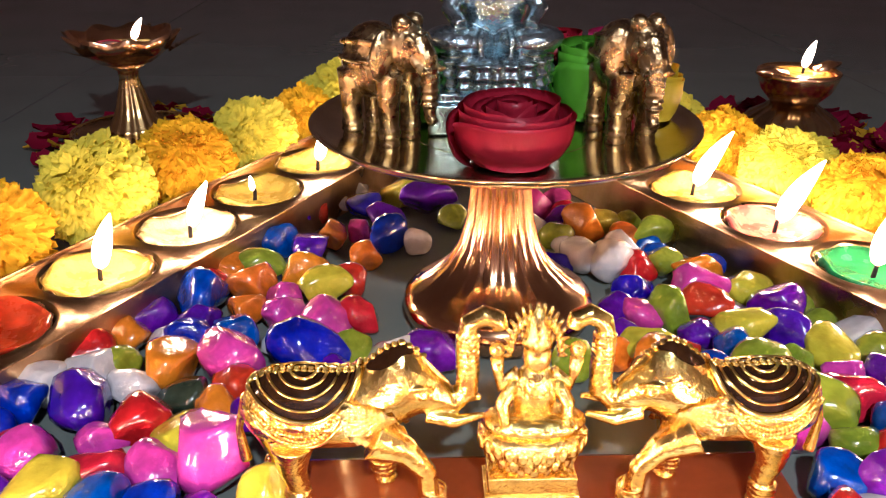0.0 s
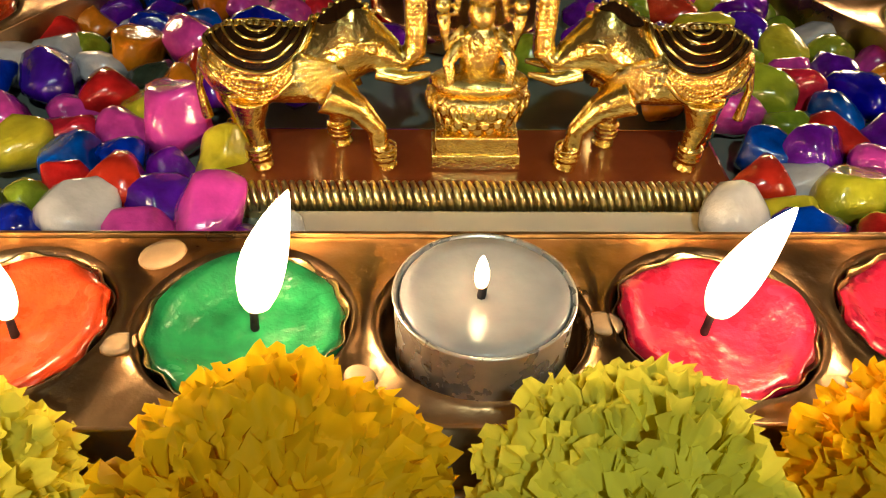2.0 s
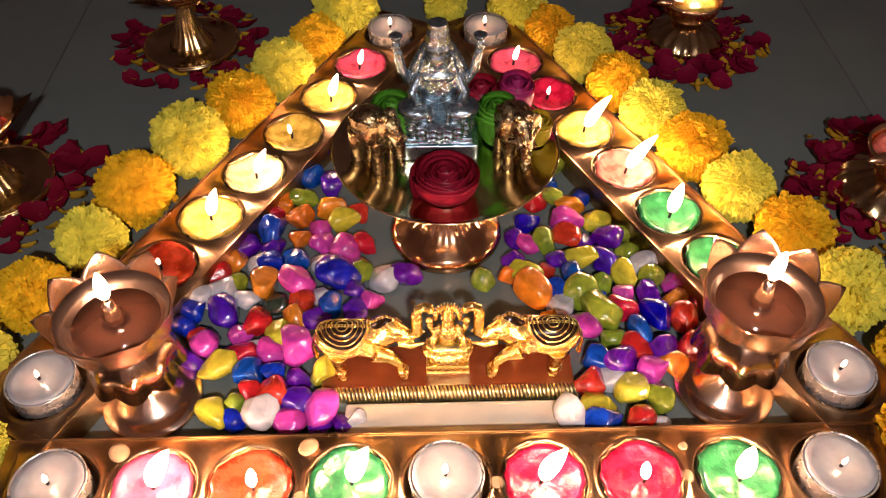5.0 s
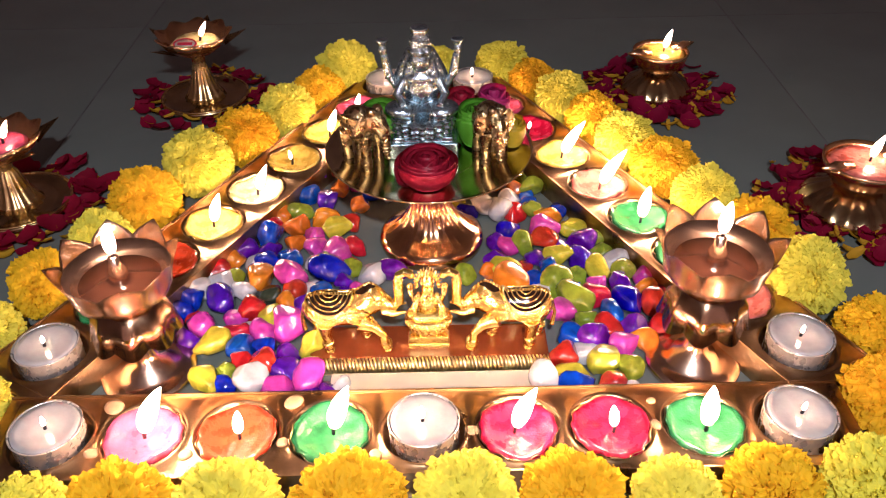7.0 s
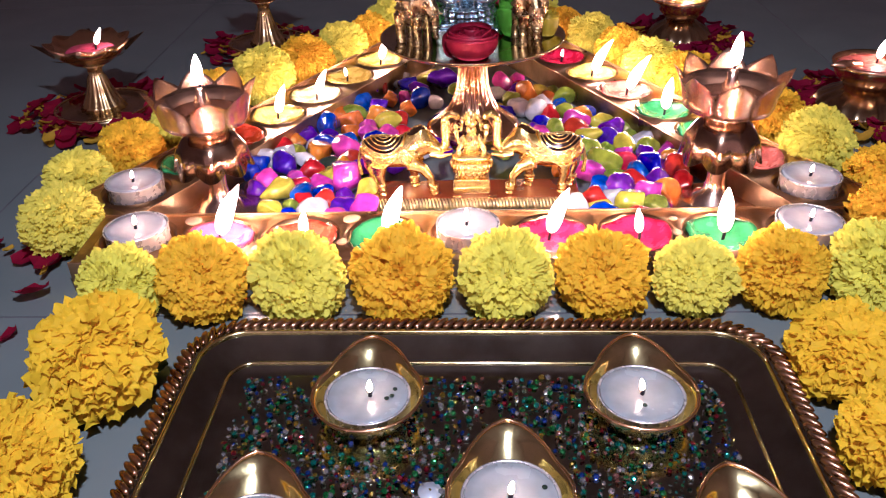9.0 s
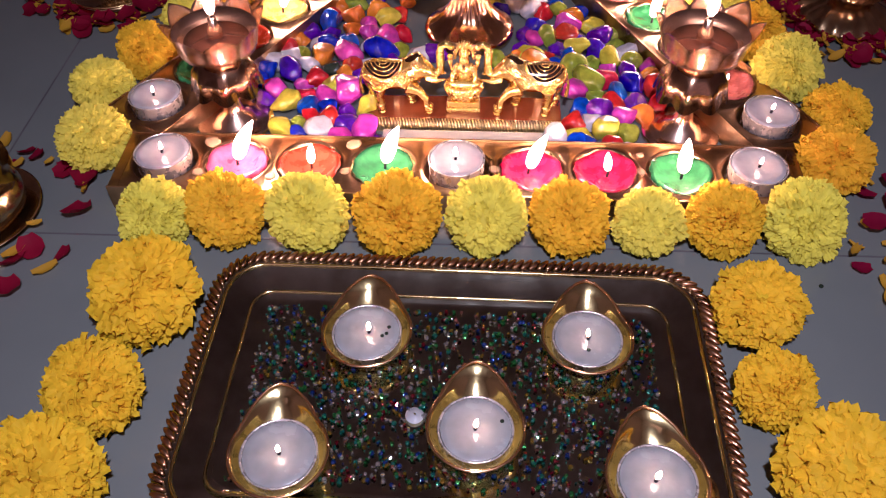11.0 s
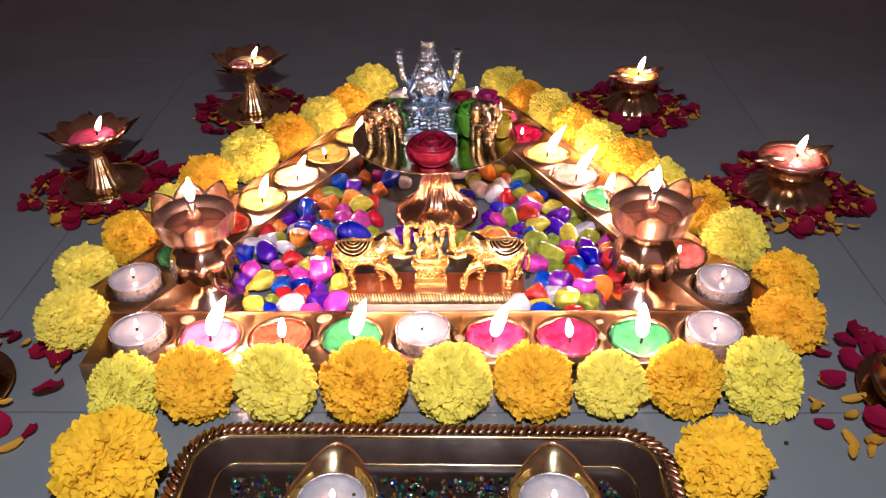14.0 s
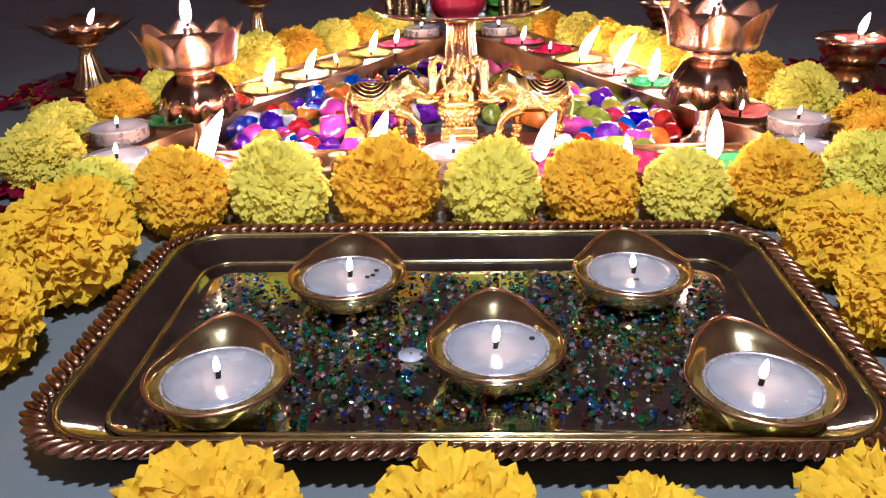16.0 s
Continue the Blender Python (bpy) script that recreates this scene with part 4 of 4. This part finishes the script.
def ribbon_rose(m, colour, r, h, label):
    root = thing("ribbon_rose", label, "artificial flower", m, "ribbon roses")
    for turn in range(8):
        bm = bmesh.new()
        n = 40
        rows = [[] for _ in range(6)]
        for k in range(n + 1):
            s = k / n
            a = 2 * math.pi * s * 1.12 + turn * 2.2
            u = (turn + s) / 8
            rr = r * (0.12 + 0.86 * u)
            ends = min(1.0, s / 0.16, (1 - s) / 0.16)
            full = h * (0.90 + 0.08 * math.sin(3 * u * math.pi)) if turn < 5 else h * (1.02 - 0.11 * (turn - 5) - 0.10 * s)
            low = h * 0.3 * (1 - u)
            top = low + (full - low) * (0.55 + 0.45 * math.sin(ends * math.pi / 2))
            for q, wide in enumerate((0.66, 0.86, 0.97, 1.02, 1.02, 1.05)):
                w = rr * (wide if turn >= 4 else 0.9 + 0.1 * wide)
                rows[q].append(bm.verts.new((w * math.cos(a), w * math.sin(a), low + (top - low) * min(1.0, q / 4.6))))
        for p, q in zip(rows, rows[1:]):
            for k in range(n):
                bm.faces.new((p[k], p[k + 1], q[k + 1], q[k]))
        bmesh.ops.solidify(bm, geom=bm.faces[:], thickness=0.0008)
        part("petal", bm, RIBBON[colour], root)
    return root


ribbon_rose(pose(PX - 0.001, PY - 0.035, TOP + 0.0004), "red", 0.0182, 0.0185, "red foam rose lying on the brass dish")
ribbon_rose(pose(PX - 0.0285, PY + 0.011, TOP + 0.0004), "green", 0.0140, 0.0260, "green foam rose on the brass dish")
ribbon_rose(pose(PX + 0.020, PY + 0.026, TOP + 0.0004), "red", 0.0120, 0.0260, "small red foam rose on the brass dish")
ribbon_rose(pose(PX + 0.0285, PY + 0.008, TOP + 0.0008), "green", 0.0130, 0.0260, "green foam rose on the brass dish")
ribbon_rose(pose(PX + 0.040, PY + 0.030, TOP + 0.0012), "pink", 0.0110, 0.0250, "pink foam rose on the brass dish")
ribbon_rose(pose(PX + 0.0500, PY + 0.004, TOP + 0.0014), "yellow", 0.0085, 0.0180, "yellow foam rose on the brass dish")


# ---- lotus lamps ----
def lotus_lamp(m):
    root = thing("lotus_lamp", "polished brass oil lamp with a lotus cup on a stem, burning", "oil lamp", m, "lotus lamps")
    part("base", lathe([(0.001, 0.001), (0.0210, 0.0), (0.0222, 0.0015), (0.0218, 0.0040), (0.0165, 0.0030), (0.0120, 0.0045), (0.0100, 0.0090), (0.0060, 0.0110), (0.0045, 0.0180), (0.0048, 0.0330), (0.0050, 0.0525), (0.001, 0.0527)], 56), LAMP_BRONZE, root)
    part("bell", lathe([(0.0048, 0.0535), (0.0085, 0.0530), (0.0135, 0.0495), (0.0172, 0.0430), (0.0200, 0.0345), (0.0195, 0.0347), (0.0164, 0.0430), (0.0125, 0.0488), (0.0046, 0.0520)], 96,
                       lambda a, i: (1 + (0.04 * math.cos(8 * a) if i in (3, 4, 5, 6) else 0), -0.0045 * abs(math.cos(4 * a)) if i in (4, 5) else 0)), BELL_BRONZE, root)
    part("collar", lathe([(0.0050, 0.0520), (0.0095, 0.0528), (0.0098, 0.0545), (0.0050, 0.0552)], 40), LAMP_BRONZE, root)
    part("bowl", lathe([(0.002, 0.0546), (0.0120, 0.0560), (0.0205, 0.0630), (0.0232, 0.0700), (0.0224, 0.0705), (0.0192, 0.0650), (0.011, 0.0600), (0.001, 0.0595)], 56), LAMP_BRONZE, root)
    for k in range(8):
        bm = bmesh.new()
        g = []
        for i in range(8):
            u = i / 7
            row = []
            for j in range(7):
                v = (j / 6 - 0.5) * 2
                w = 0.0122 * (1.0 if u < 0.5 else max(0.02, 1 - ((u - 0.5) / 0.5) ** 1.25))
                a = v * w / 0.026
                rr = 0.0205 + 0.0040 * u + 0.0034 * u ** 2.4 + 0.0010 * (1 - v * v) * (1 - u)
                row.append(bm.verts.new((rr * math.cos(a), rr * math.sin(a), 0.0590 + 0.0220 * u - 0.0016 * u * u)))
            g.append(row)
        for p, q in zip(g, g[1:]):
            for j in range(6):
                bm.faces.new((p[j], p[j + 1], q[j + 1], q[j]))
        bmesh.ops.solidify(bm, geom=bm.faces[:], thickness=0.0007)
        part("lotus_petal", bm, LAMP_BRONZE, root, m=pose(0, 0, 0, 0, 0, 45 * k + 10))
    part("oil", lathe([(0.001, 0.0636), (0.0184, 0.0636), (0.0186, 0.0640), (0.001, 0.0640)], 40), OIL, root, "reddish lamp oil")
    holder = part("wick_holder", lathe([(0.0040, 0.0600), (0.0042, 0.0700), (0.0026, 0.0730), (0.0022, 0.0775), (0.0008, 0.0778)], 20), LAMP_BRONZE, root)
    add_flame(holder, 0.0772, 0.0165, 0.05, 0, 0, 0.004)
    return root


OIL = shader("lamp_oil", (0.15, 0.055, 0.028), 0.05, 0, 0.2, 60, 0.0, coat=1.0)
lamp_a = lotus_lamp(pose(-0.1465, 0.055, 0, 0, 0, 12))
lamp_a.scale = (1.13, 1.13, 1.03)
lamp_b = lotus_lamp(pose(0.1462, 0.054, 0, 0, 0, -20))
lamp_b.scale = (1.13, 1.13, 1.10)


# ---- standing lamps round the outside ----
def petals_round(x, y, r0_, r1, seed, n=46, squash=1.0):
    """Rose and marigold petals strewn round a lamp."""
    r0 = random.Random(seed)
    for name, mat, share, big in (("rose_petals", ROSE_PETAL, n, 0.0072), ("marigold_petals", YELLOW_PETAL, int(n * 0.95), 0.0058)):
        verts, faces = [], []
        for _ in range(share):
            a, rr = r0.uniform(0, 2 * math.pi), r0_ + (r1 - r0_) * r0.random() ** 1.3
            m = pose(rr * math.cos(a), rr * math.sin(a) * squash, 0.0025 + r0.uniform(0, 0.006), r0.uniform(-28, 28), r0.uniform(-28, 28), r0.uniform(0, 360))
            s = big * r0.uniform(0.7, 1.25)
            long = 1.0 if mat is ROSE_PETAL else r0.uniform(0.35, 0.6)
            base = len(verts)
            for i in range(4):
                for j in range(4):
                    u, v = i / 3 * 2 - 1, j / 3 * 2 - 1
                    w = math.sqrt(max(0, 1 - 0.75 * abs(u) ** 2.2))
                    verts.append(m @ Vector((s * u, s * long * v * w, s * 0.35 * (u * u + v * v) * 0.7)))
            for i in range(3):
                for j in range(3):
                    k = base + 4 * i + j
                    faces.append((k, k + 1, k + 5, k + 4))
        low = min(v.z for v in verts)
        me = bpy.data.meshes.new(name)
        me.from_pydata([v - Vector((0, 0, low - 0.0003)) for v in verts], [], faces)
        me.materials.append(mat)
        me.polygons.foreach_set("use_smooth", [True] * len(me.polygons))
        ob = new(name, me)
        ob.matrix_basis = pose(x, y, 0)
        tagged(ob, "crimson rose petals strewn round a lamp" if mat is ROSE_PETAL else "yellow marigold petals strewn round a lamp", "petals", "strewn petals", "stuff")


def star_lamp(m, colour, h=0.064):
    root = thing("star_lamp", f"burning brass lamp with a star-edged dish on a stem", "oil lamp", m, "stemmed lamps")
    part("base", lathe([(0.001, 0.001), (0.030, 0.0), (0.0318, 0.0018), (0.0318, 0.0055), (0.0300, 0.0060), (0.0270, 0.0035), (0.0150, 0.0045), (0.0085, 0.0080), (0.001, 0.0085)], 56), DARK_BRASS, root)
    part("base_rim", tube([(0.0312 * math.cos(a), 0.0312 * math.sin(a), 0.0062) for a in (2 * math.pi * k / 64 for k in range(65))], [0.0009] * 65, 6), BRASS, root)
    part("stem", lathe([(0.0150, 0.0046), (0.0128, 0.0085), (0.0122, 0.0092), (0.0108, 0.0130), (0.0103, 0.0136), (0.0082, 0.0200), (0.0060, 0.0290), (0.0046, h - 0.026), (0.0048, h - 0.021), (0.0100, h - 0.017), (0.001, h - 0.0165)], 96,
                       lambda a, i: (1 + 0.03 * math.cos(16 * a), 0)), BRASS, root)
    wave = lambda a, i: (1 + (0.06 * math.cos(9 * a) if i in (3, 4) else 0), (0.0012 * math.cos(9 * a) if i in (3, 4) else 0))
    part("dish", lathe([(0.001, h - 0.0168), (0.0130, h - 0.0160), (0.0215, h - 0.0090), (0.0262, h - 0.0008), (0.0254, h - 0.0006), (0.0205, h - 0.0082), (0.0110, h - 0.0140), (0.001, h - 0.0145)], 108, wave), COPPER, root)
    for k in range(5):
        bm = bmesh.new()
        g = [[bm.verts.new((0.0205 + 0.0175 * u, v * 0.0085 * (1 - u) + 0.00001 * v, h - 0.0105 + 0.0085 * u + 0.0008 * (1 - abs(v)) * (1 - u))) for v in (-1, 0, 1)] for u in (0, 0.35, 0.7, 0.98)]
        for p, q in zip(g, g[1:]):
            for c in range(2):
                bm.faces.new((p[c], p[c + 1], q[c + 1], q[c]))
        bmesh.ops.solidify(bm, geom=bm.faces[:], thickness=0.0007)
        part("star_point", bm, DARK_BRASS, root, m=pose(0, 0, 0, 0, 0, 72 * k))
    wax = part("wax", lathe([(0.0100, h - 0.0138), (0.0175, h - 0.0095), (0.0150, h - 0.0070), (0.006, h - 0.0080), (0.0005, h - 0.008)], 36, lambda a, i: (1 + 0.05 * math.sin(4 * a), 0)), WAX[colour], root)
    add_flame(wax, h - 0.008, 0.0115, 0.4, 0.004, 0, 0.006)
    return root


def bowl_lamp(m, colour, h=0.040, rim=0.0245, belly=0.031):
    root = thing("bowl_lamp", f"squat brass bowl lamp with {NAMES[colour]} wax, burning", "oil lamp", m, "squat lamps")
    part("base", lathe([(0.001, 0.001), (belly * 0.95, 0.0), (belly, 0.0016), (belly * 0.97, 0.0048), (belly * 0.80, h * 0.30), (belly * 0.52, h * 0.44), (belly * 0.42, h * 0.52), (0.001, h * 0.53)], 90,
                       lambda a, i: (1 + (0.03 * math.cos(18 * a) if 3 <= i <= 5 else 0), 0)), DARK_BRASS, root)
    part("bowl", lathe([(0.001, h * 0.52), (belly * 0.46, h * 0.54), (rim * 0.86, h * 0.72), (rim * 0.98, h * 0.93), (rim, h), (rim * 0.96, h + 0.0006), (rim * 0.90, h * 0.93), (rim * 0.76, h * 0.78), (0.001, h * 0.72)], 56), COPPER, root)
    part("handle", tube([(-rim * 0.5, 0, h * 0.92), (-rim * 0.95, 0, h + 0.0005), (-rim * 1.35, 0, h + 0.002)], [0.0050, 0.0042, 0.0008], 12), COPPER, root, m=pose(0, 0, 0, 0, 0, 20))
    part("spout", tube([(rim * 0.5, 0, h * 0.92), (rim * 0.95, 0, h + 0.0005), (rim * 1.35, 0, h + 0.002)], [0.0050, 0.0042, 0.0008], 12), COPPER, root, m=pose(0, 0, 0, 0, 0, 20))
    wax = part("wax", lathe([(rim * 0.6, h * 0.78), (rim * 0.86, h * 0.94), (rim * 0.70, h * 0.98), (0.0005, h * 0.94)], 36, lambda a, i: (1 + 0.04 * math.sin(5 * a), 0)), WAX[colour], root)
    add_flame(wax, h * 0.94, 0.0155, 0.25, 0.003, 0.002, 0.006)
    return root


def leaf_pot_lamp(m, h=0.036):
    root = thing("pot_lamp", "dark brass pot lamp with leaf-shaped lips on a saucer, burning", "oil lamp", m, "pot lamps")
    part("saucer", lathe([(0.001, 0.001), (0.0300, 0.0), (0.0365, 0.0060), (0.0372, 0.0066), (0.0360, 0.0068), (0.0290, 0.0020), (0.001, 0.0020)], 56), DARK_BRASS, root)
    part("pot", lathe([(0.001, 0.0022), (0.0240, 0.0024), (0.0300, 0.0090), (0.0305, 0.0160), (0.0270, 0.0235), (0.0245, 0.0275), (0.0255, h), (0.0248, h + 0.0006), (0.0232, 0.0290), (0.022, 0.0255), (0.001, 0.0240)], 56), DARK_BRASS, root)
    for a in (75, 165, 255, 345):
        bm = bmesh.new()
        g = [[bm.verts.new((0.0250 + 0.0095 * u, v * 0.0120 * math.sin(math.pi * (0.25 + 0.73 * u)), 0.021 + 0.016 * u - 0.002 * v * v)) for v in (-1, -0.5, 0, 0.5, 1)] for u in (0, 0.25, 0.5, 0.75, 1)]
        for p, q in zip(g, g[1:]):
            for j in range(4):
                bm.faces.new((p[j], p[j + 1], q[j + 1], q[j]))
        bmesh.ops.solidify(bm, geom=bm.faces[:], thickness=0.0008)
        part("leaf_lip", bm, DARK_BRASS, root, m=pose(0, 0, 0, 0, 0, a))
    wax = part("wax", lathe([(0.0215, 0.0262), (0.0228, 0.0295), (0.0150, 0.0292), (0.0005, 0.0288)], 36), WAX["peach"], root, "melted peach-coloured wax")
    add_flame(wax, 0.0288, 0.0125, 0.1, -0.002, 0, 0.005)
    return root


far_lamp = star_lamp(pose(-0.185, 0.372, 0.004, 0, 0, 15), "cream", 0.061)
far_lamp.scale = (1.14, 1.14, 1)
sticker = part("sticker", lathe([(0.0082, 0), (0.0082, 0.0004), (0.0002, 0.0004)], 32), WAX["white"], far_lamp, "pale oval sticker with a red border", m=pose(-0.0065, -0.0060, 0.0542, 28, 0, -15) @ Matrix.Diagonal((1, 0.62, 1, 1)))
part("border", tube([(0.0078 * math.cos(a), 0.0078 * math.sin(a), 0.0005) for a in (2 * math.pi * k / 36 for k in range(37))], [0.0007] * 37, 6), RIBBON["red"], sticker)
part("bar", box(bmesh.new(), (-0.0052, -0.0022, 0.0004), (0.0052, 0.0022, 0.0008), 0.0002), RIBBON["red"], sticker)
near_lamp = star_lamp(pose(-0.280, 0.214, 0.004, 0, 0, 40), "pink", 0.057)
near_lamp.scale = (1.14, 1.14, 1)
bowl_lamp(pose(0.197, 0.373, 0.004), "yellow", 0.037, 0.0230, 0.030)
bowl_lamp(pose(0.291, 0.195, 0.004), "rose", 0.036, 0.0275, 0.037)
for pot in (leaf_pot_lamp(pose(-0.284, -0.040, 0)), leaf_pot_lamp(pose(0.296, -0.042, 0, 0, 0, 20))):
    pot.scale = (1.1, 1.1, 1.05)
for k, (x, y, a, b, n) in enumerate([(-0.185, 0.372, 0.037, 0.060, 52), (-0.280, 0.214, 0.037, 0.064, 60), (0.197, 0.373, 0.031, 0.063, 110), (0.291, 0.195, 0.035, 0.064, 110),
                                     (-0.284, -0.044, 0.042, 0.074, 34), (0.296, -0.046, 0.042, 0.076, 34)]):
    petals_round(x, y, a, b, 90 + k, n)


# ---- brass tray with five leaf-shaped lamps ----
TX, TY, TW, TD = 0.0055, -0.1515, 0.1295, 0.0785
tray = thing("brass_tray", "rectangular brass tray with a rope edge, strewn with sequins", "tray", pose(TX, TY, 0, 0, 0, -0.6))


def rounded(w, d, r, n=8):
    pts = []
    for cx, cy, a0 in ((w - r, d - r, 0), (-w + r, d - r, 90), (-w + r, -d + r, 180), (w - r, -d + r, 270)):
        for k in range(n + 1):
            a = radians(a0 + 90 * k / n)
            pts.append((cx + r * math.cos(a), cy + r * math.sin(a)))
    return pts


bm = bmesh.new()
rings = []
for inset, z in ((0.020, 0.0), (0.012, 0.0008), (0.001, 0.0115), (0.0, 0.0125), (0.006, 0.0120), (0.009, 0.0108), (0.0185, 0.0038), (0.0215, 0.0036), (0.0225, 0.0024), (0.026, 0.0022)):
    rings.append([bm.verts.new((x, y, z)) for x, y in rounded(TW - inset, TD - inset, max(0.006, 0.026 - inset * 0.7))])
for a, b in zip(rings, rings[1:]):
    for k in range(len(a)):
        bm.faces.new((a[k], a[(k + 1) % len(a)], b[(k + 1) % len(a)], b[k]))
bm.faces.new(rings[0]), bm.faces.new(rings[-1])
part("pan", bm, TRAY_BRASS, tray)
# lighter brass tubes added to draw the highlights along the pan's inner edges
for inset, z, rad in ((0.0075, 0.0122, 0.0009), (0.0200, 0.0044, 0.0008)):
    ring = rounded(TW - inset, TD - inset, max(0.006, 0.026 - inset * 0.7))
    ring.append(ring[0])
    part("edge_highlight", tube([(x, y, z) for x, y in ring], [rad] * len(ring), 8), BOWL_BRASS, tray, "thin raised line of lighter brass added as an edge highlight")
path = rounded(TW - 0.002, TD - 0.002, 0.0255, 8)
loop = [Vector((x, y, 0)) for x, y in path] + [Vector((path[0][0], path[0][1], 0))]
rope = bmesh.new()
acc, want = 0.0, 0.0
for a, b in zip(loop, loop[1:]):
    seg_len = (b - a).length
    d = (b - a).normalized()
    while want <= acc + seg_len:
        p = a + d * (want - acc)
        turn = Matrix.Rotation(math.atan2(d.y, d.x) + radians(48), 4, "Z")
        ball(rope, (p.x, p.y, 0.0130), (0.0048, 0.0016, 0.0016), 2, turn)
        want += 0.0044
    acc += seg_len
part("rope_edge", rope, ROPE, tray, "twisted rope-pattern rim")

r0 = random.Random(5)
verts, faces = [], []
for _ in range(3000):
    x, y = r0.uniform(-TW + 0.029, TW - 0.029), r0.uniform(-TD + 0.028, TD - 0.028)
    s = r0.choice((0.0005, 0.0006, 0.0008, 0.0010, 0.0012, 0.0014))
    m = pose(x, y, 0.0024 + r0.uniform(0.0006, 0.0013), r0.uniform(-48, 48), r0.uniform(-48, 48), r0.uniform(0, 60))
    b = len(verts)
    verts += [m @ Vector((s * math.cos(k * math.pi / 3), s * math.sin(k * math.pi / 3), 0)) for k in range(6)]
    verts += [m @ Vector((0.62 * s * math.cos(k * math.pi / 3), 0.62 * s * math.sin(k * math.pi / 3), s * 0.42)) for k in range(6)]
    verts += [m @ Vector((0.14 * s * math.cos(k * math.pi / 3), 0.14 * s * math.sin(k * math.pi / 3), s * 0.46)) for k in range(6)]
    faces += [(b + o + k, b + o + (k + 1) % 6, b + o + 6 + (k + 1) % 6, b + o + 6 + k) for o in (0, 6) for k in range(6)]
me = bpy.data.meshes.new("sequins")
me.from_pydata(verts, [], faces)
me.materials.append(GEM)
sq = new("sequins", me)
sq.matrix_basis = tray.matrix_basis.copy()
tagged(sq, "many-coloured sparkling sequins strewn in the brass tray", "sequins", kind="stuff")


def leaf_lamp(m, h, lean):
    root = thing("leaf_lamp", "leaf-shaped brass lamp with a pointed lip in the tray", "oil lamp", m, "leaf lamps")

    def leaf(a, i):
        d = abs((a - math.pi / 2 + math.pi) % (2 * math.pi) - math.pi)
        tip = max(0.0, 1 - d / 0.95) ** 1.5 - 0.10 * max(0.0, 1 - d / 0.16)
        grow = (0.0, 0.12, 0.36, 0.60, 0.62, 0.60, 0.44, 0.2, 0.0)[i]
        return 1 + grow * tip, (0.0, 0.0, 0.0012, 0.0018, 0.0020, 0.0018, 0.0016, 0.0, 0.0)[i] * tip
    part("bowl", lathe([(0.008, 0.0), (0.0132, 0.0010), (0.0186, 0.0048), (0.0216, 0.0110), (0.0223, 0.0128), (0.0213, 0.0126), (0.0203, 0.0095), (0.0178, 0.0049), (0.001, 0.0014)], 72, leaf), BOWL_BRASS, root)
    loop_pts = []
    for k in range(73):
        a = 2 * math.pi * k / 72
        f, dz = leaf(a, 4)
        loop_pts.append((0.0223 * f * math.cos(a), 0.0223 * f * math.sin(a), 0.0127 + dz))
    part("rim", tube(loop_pts, [0.0007] * 73, 6), COPPER, root, "copper-red rolled rim")
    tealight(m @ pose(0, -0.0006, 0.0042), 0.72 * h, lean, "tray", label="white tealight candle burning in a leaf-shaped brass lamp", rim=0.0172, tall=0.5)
    return root


for x, y, h, lean, turn in [(-0.0385, -0.1240, 0.0085, 0.05, 2), (0.0715, -0.1235, 0.0080, -0.1, -3), (0.0170, -0.1765, 0.0085, 0.1, 0), (-0.0705, -0.1925, 0.0075, 0.05, 8), (0.0960, -0.1985, 0.0090, 0.1, 3)]:
    leaf_lamp(pose(x, y, 0.0026, 0, 0, turn), h, lean)
# small printed mark on the tray's bed
badge = thing("maker_mark", "small white printed mark on the tray bed", "label", pose(-0.012, -0.165, 0.0034))
part("disc", lathe([(0.0045, 0), (0.0045, 0.0003), (0.0002, 0.0003)], 24, lambda a, i: (1, 0)), WAX["white"], badge)

# sequins that fell on the wax, and a bead on the floor
SPECK = shader("dark_sequin", (0.03, 0.05, 0.03), 0.15, 0.5, 0.2, 300, 0)
for x, y, z in [(-0.0275, -0.1215, 0.0146), (-0.0285, -0.1255, 0.0146), (-0.0305, -0.1270, 0.0146), (0.0715, -0.1315, 0.0146), (0.0290, -0.1730, 0.0146)]:
    tagged(part("sequin", lathe([(0.0010, 0), (0.0010, 0.0003), (0.0004, 0.0005), (0.0001, 0.0005)], 10), SPECK, m=pose(x, y, z)), "tiny dark sequin fallen on white candle wax", "sequin", "fallen sequins")
tagged(part("bead", ball(bmesh.new(), (0, 0, 0.0011), (0.0013, 0.0013, 0.0011), 2), SPECK, m=pose(0.2035, -0.074, 0)), "tiny dark bead lying on the tile floor", "bead")
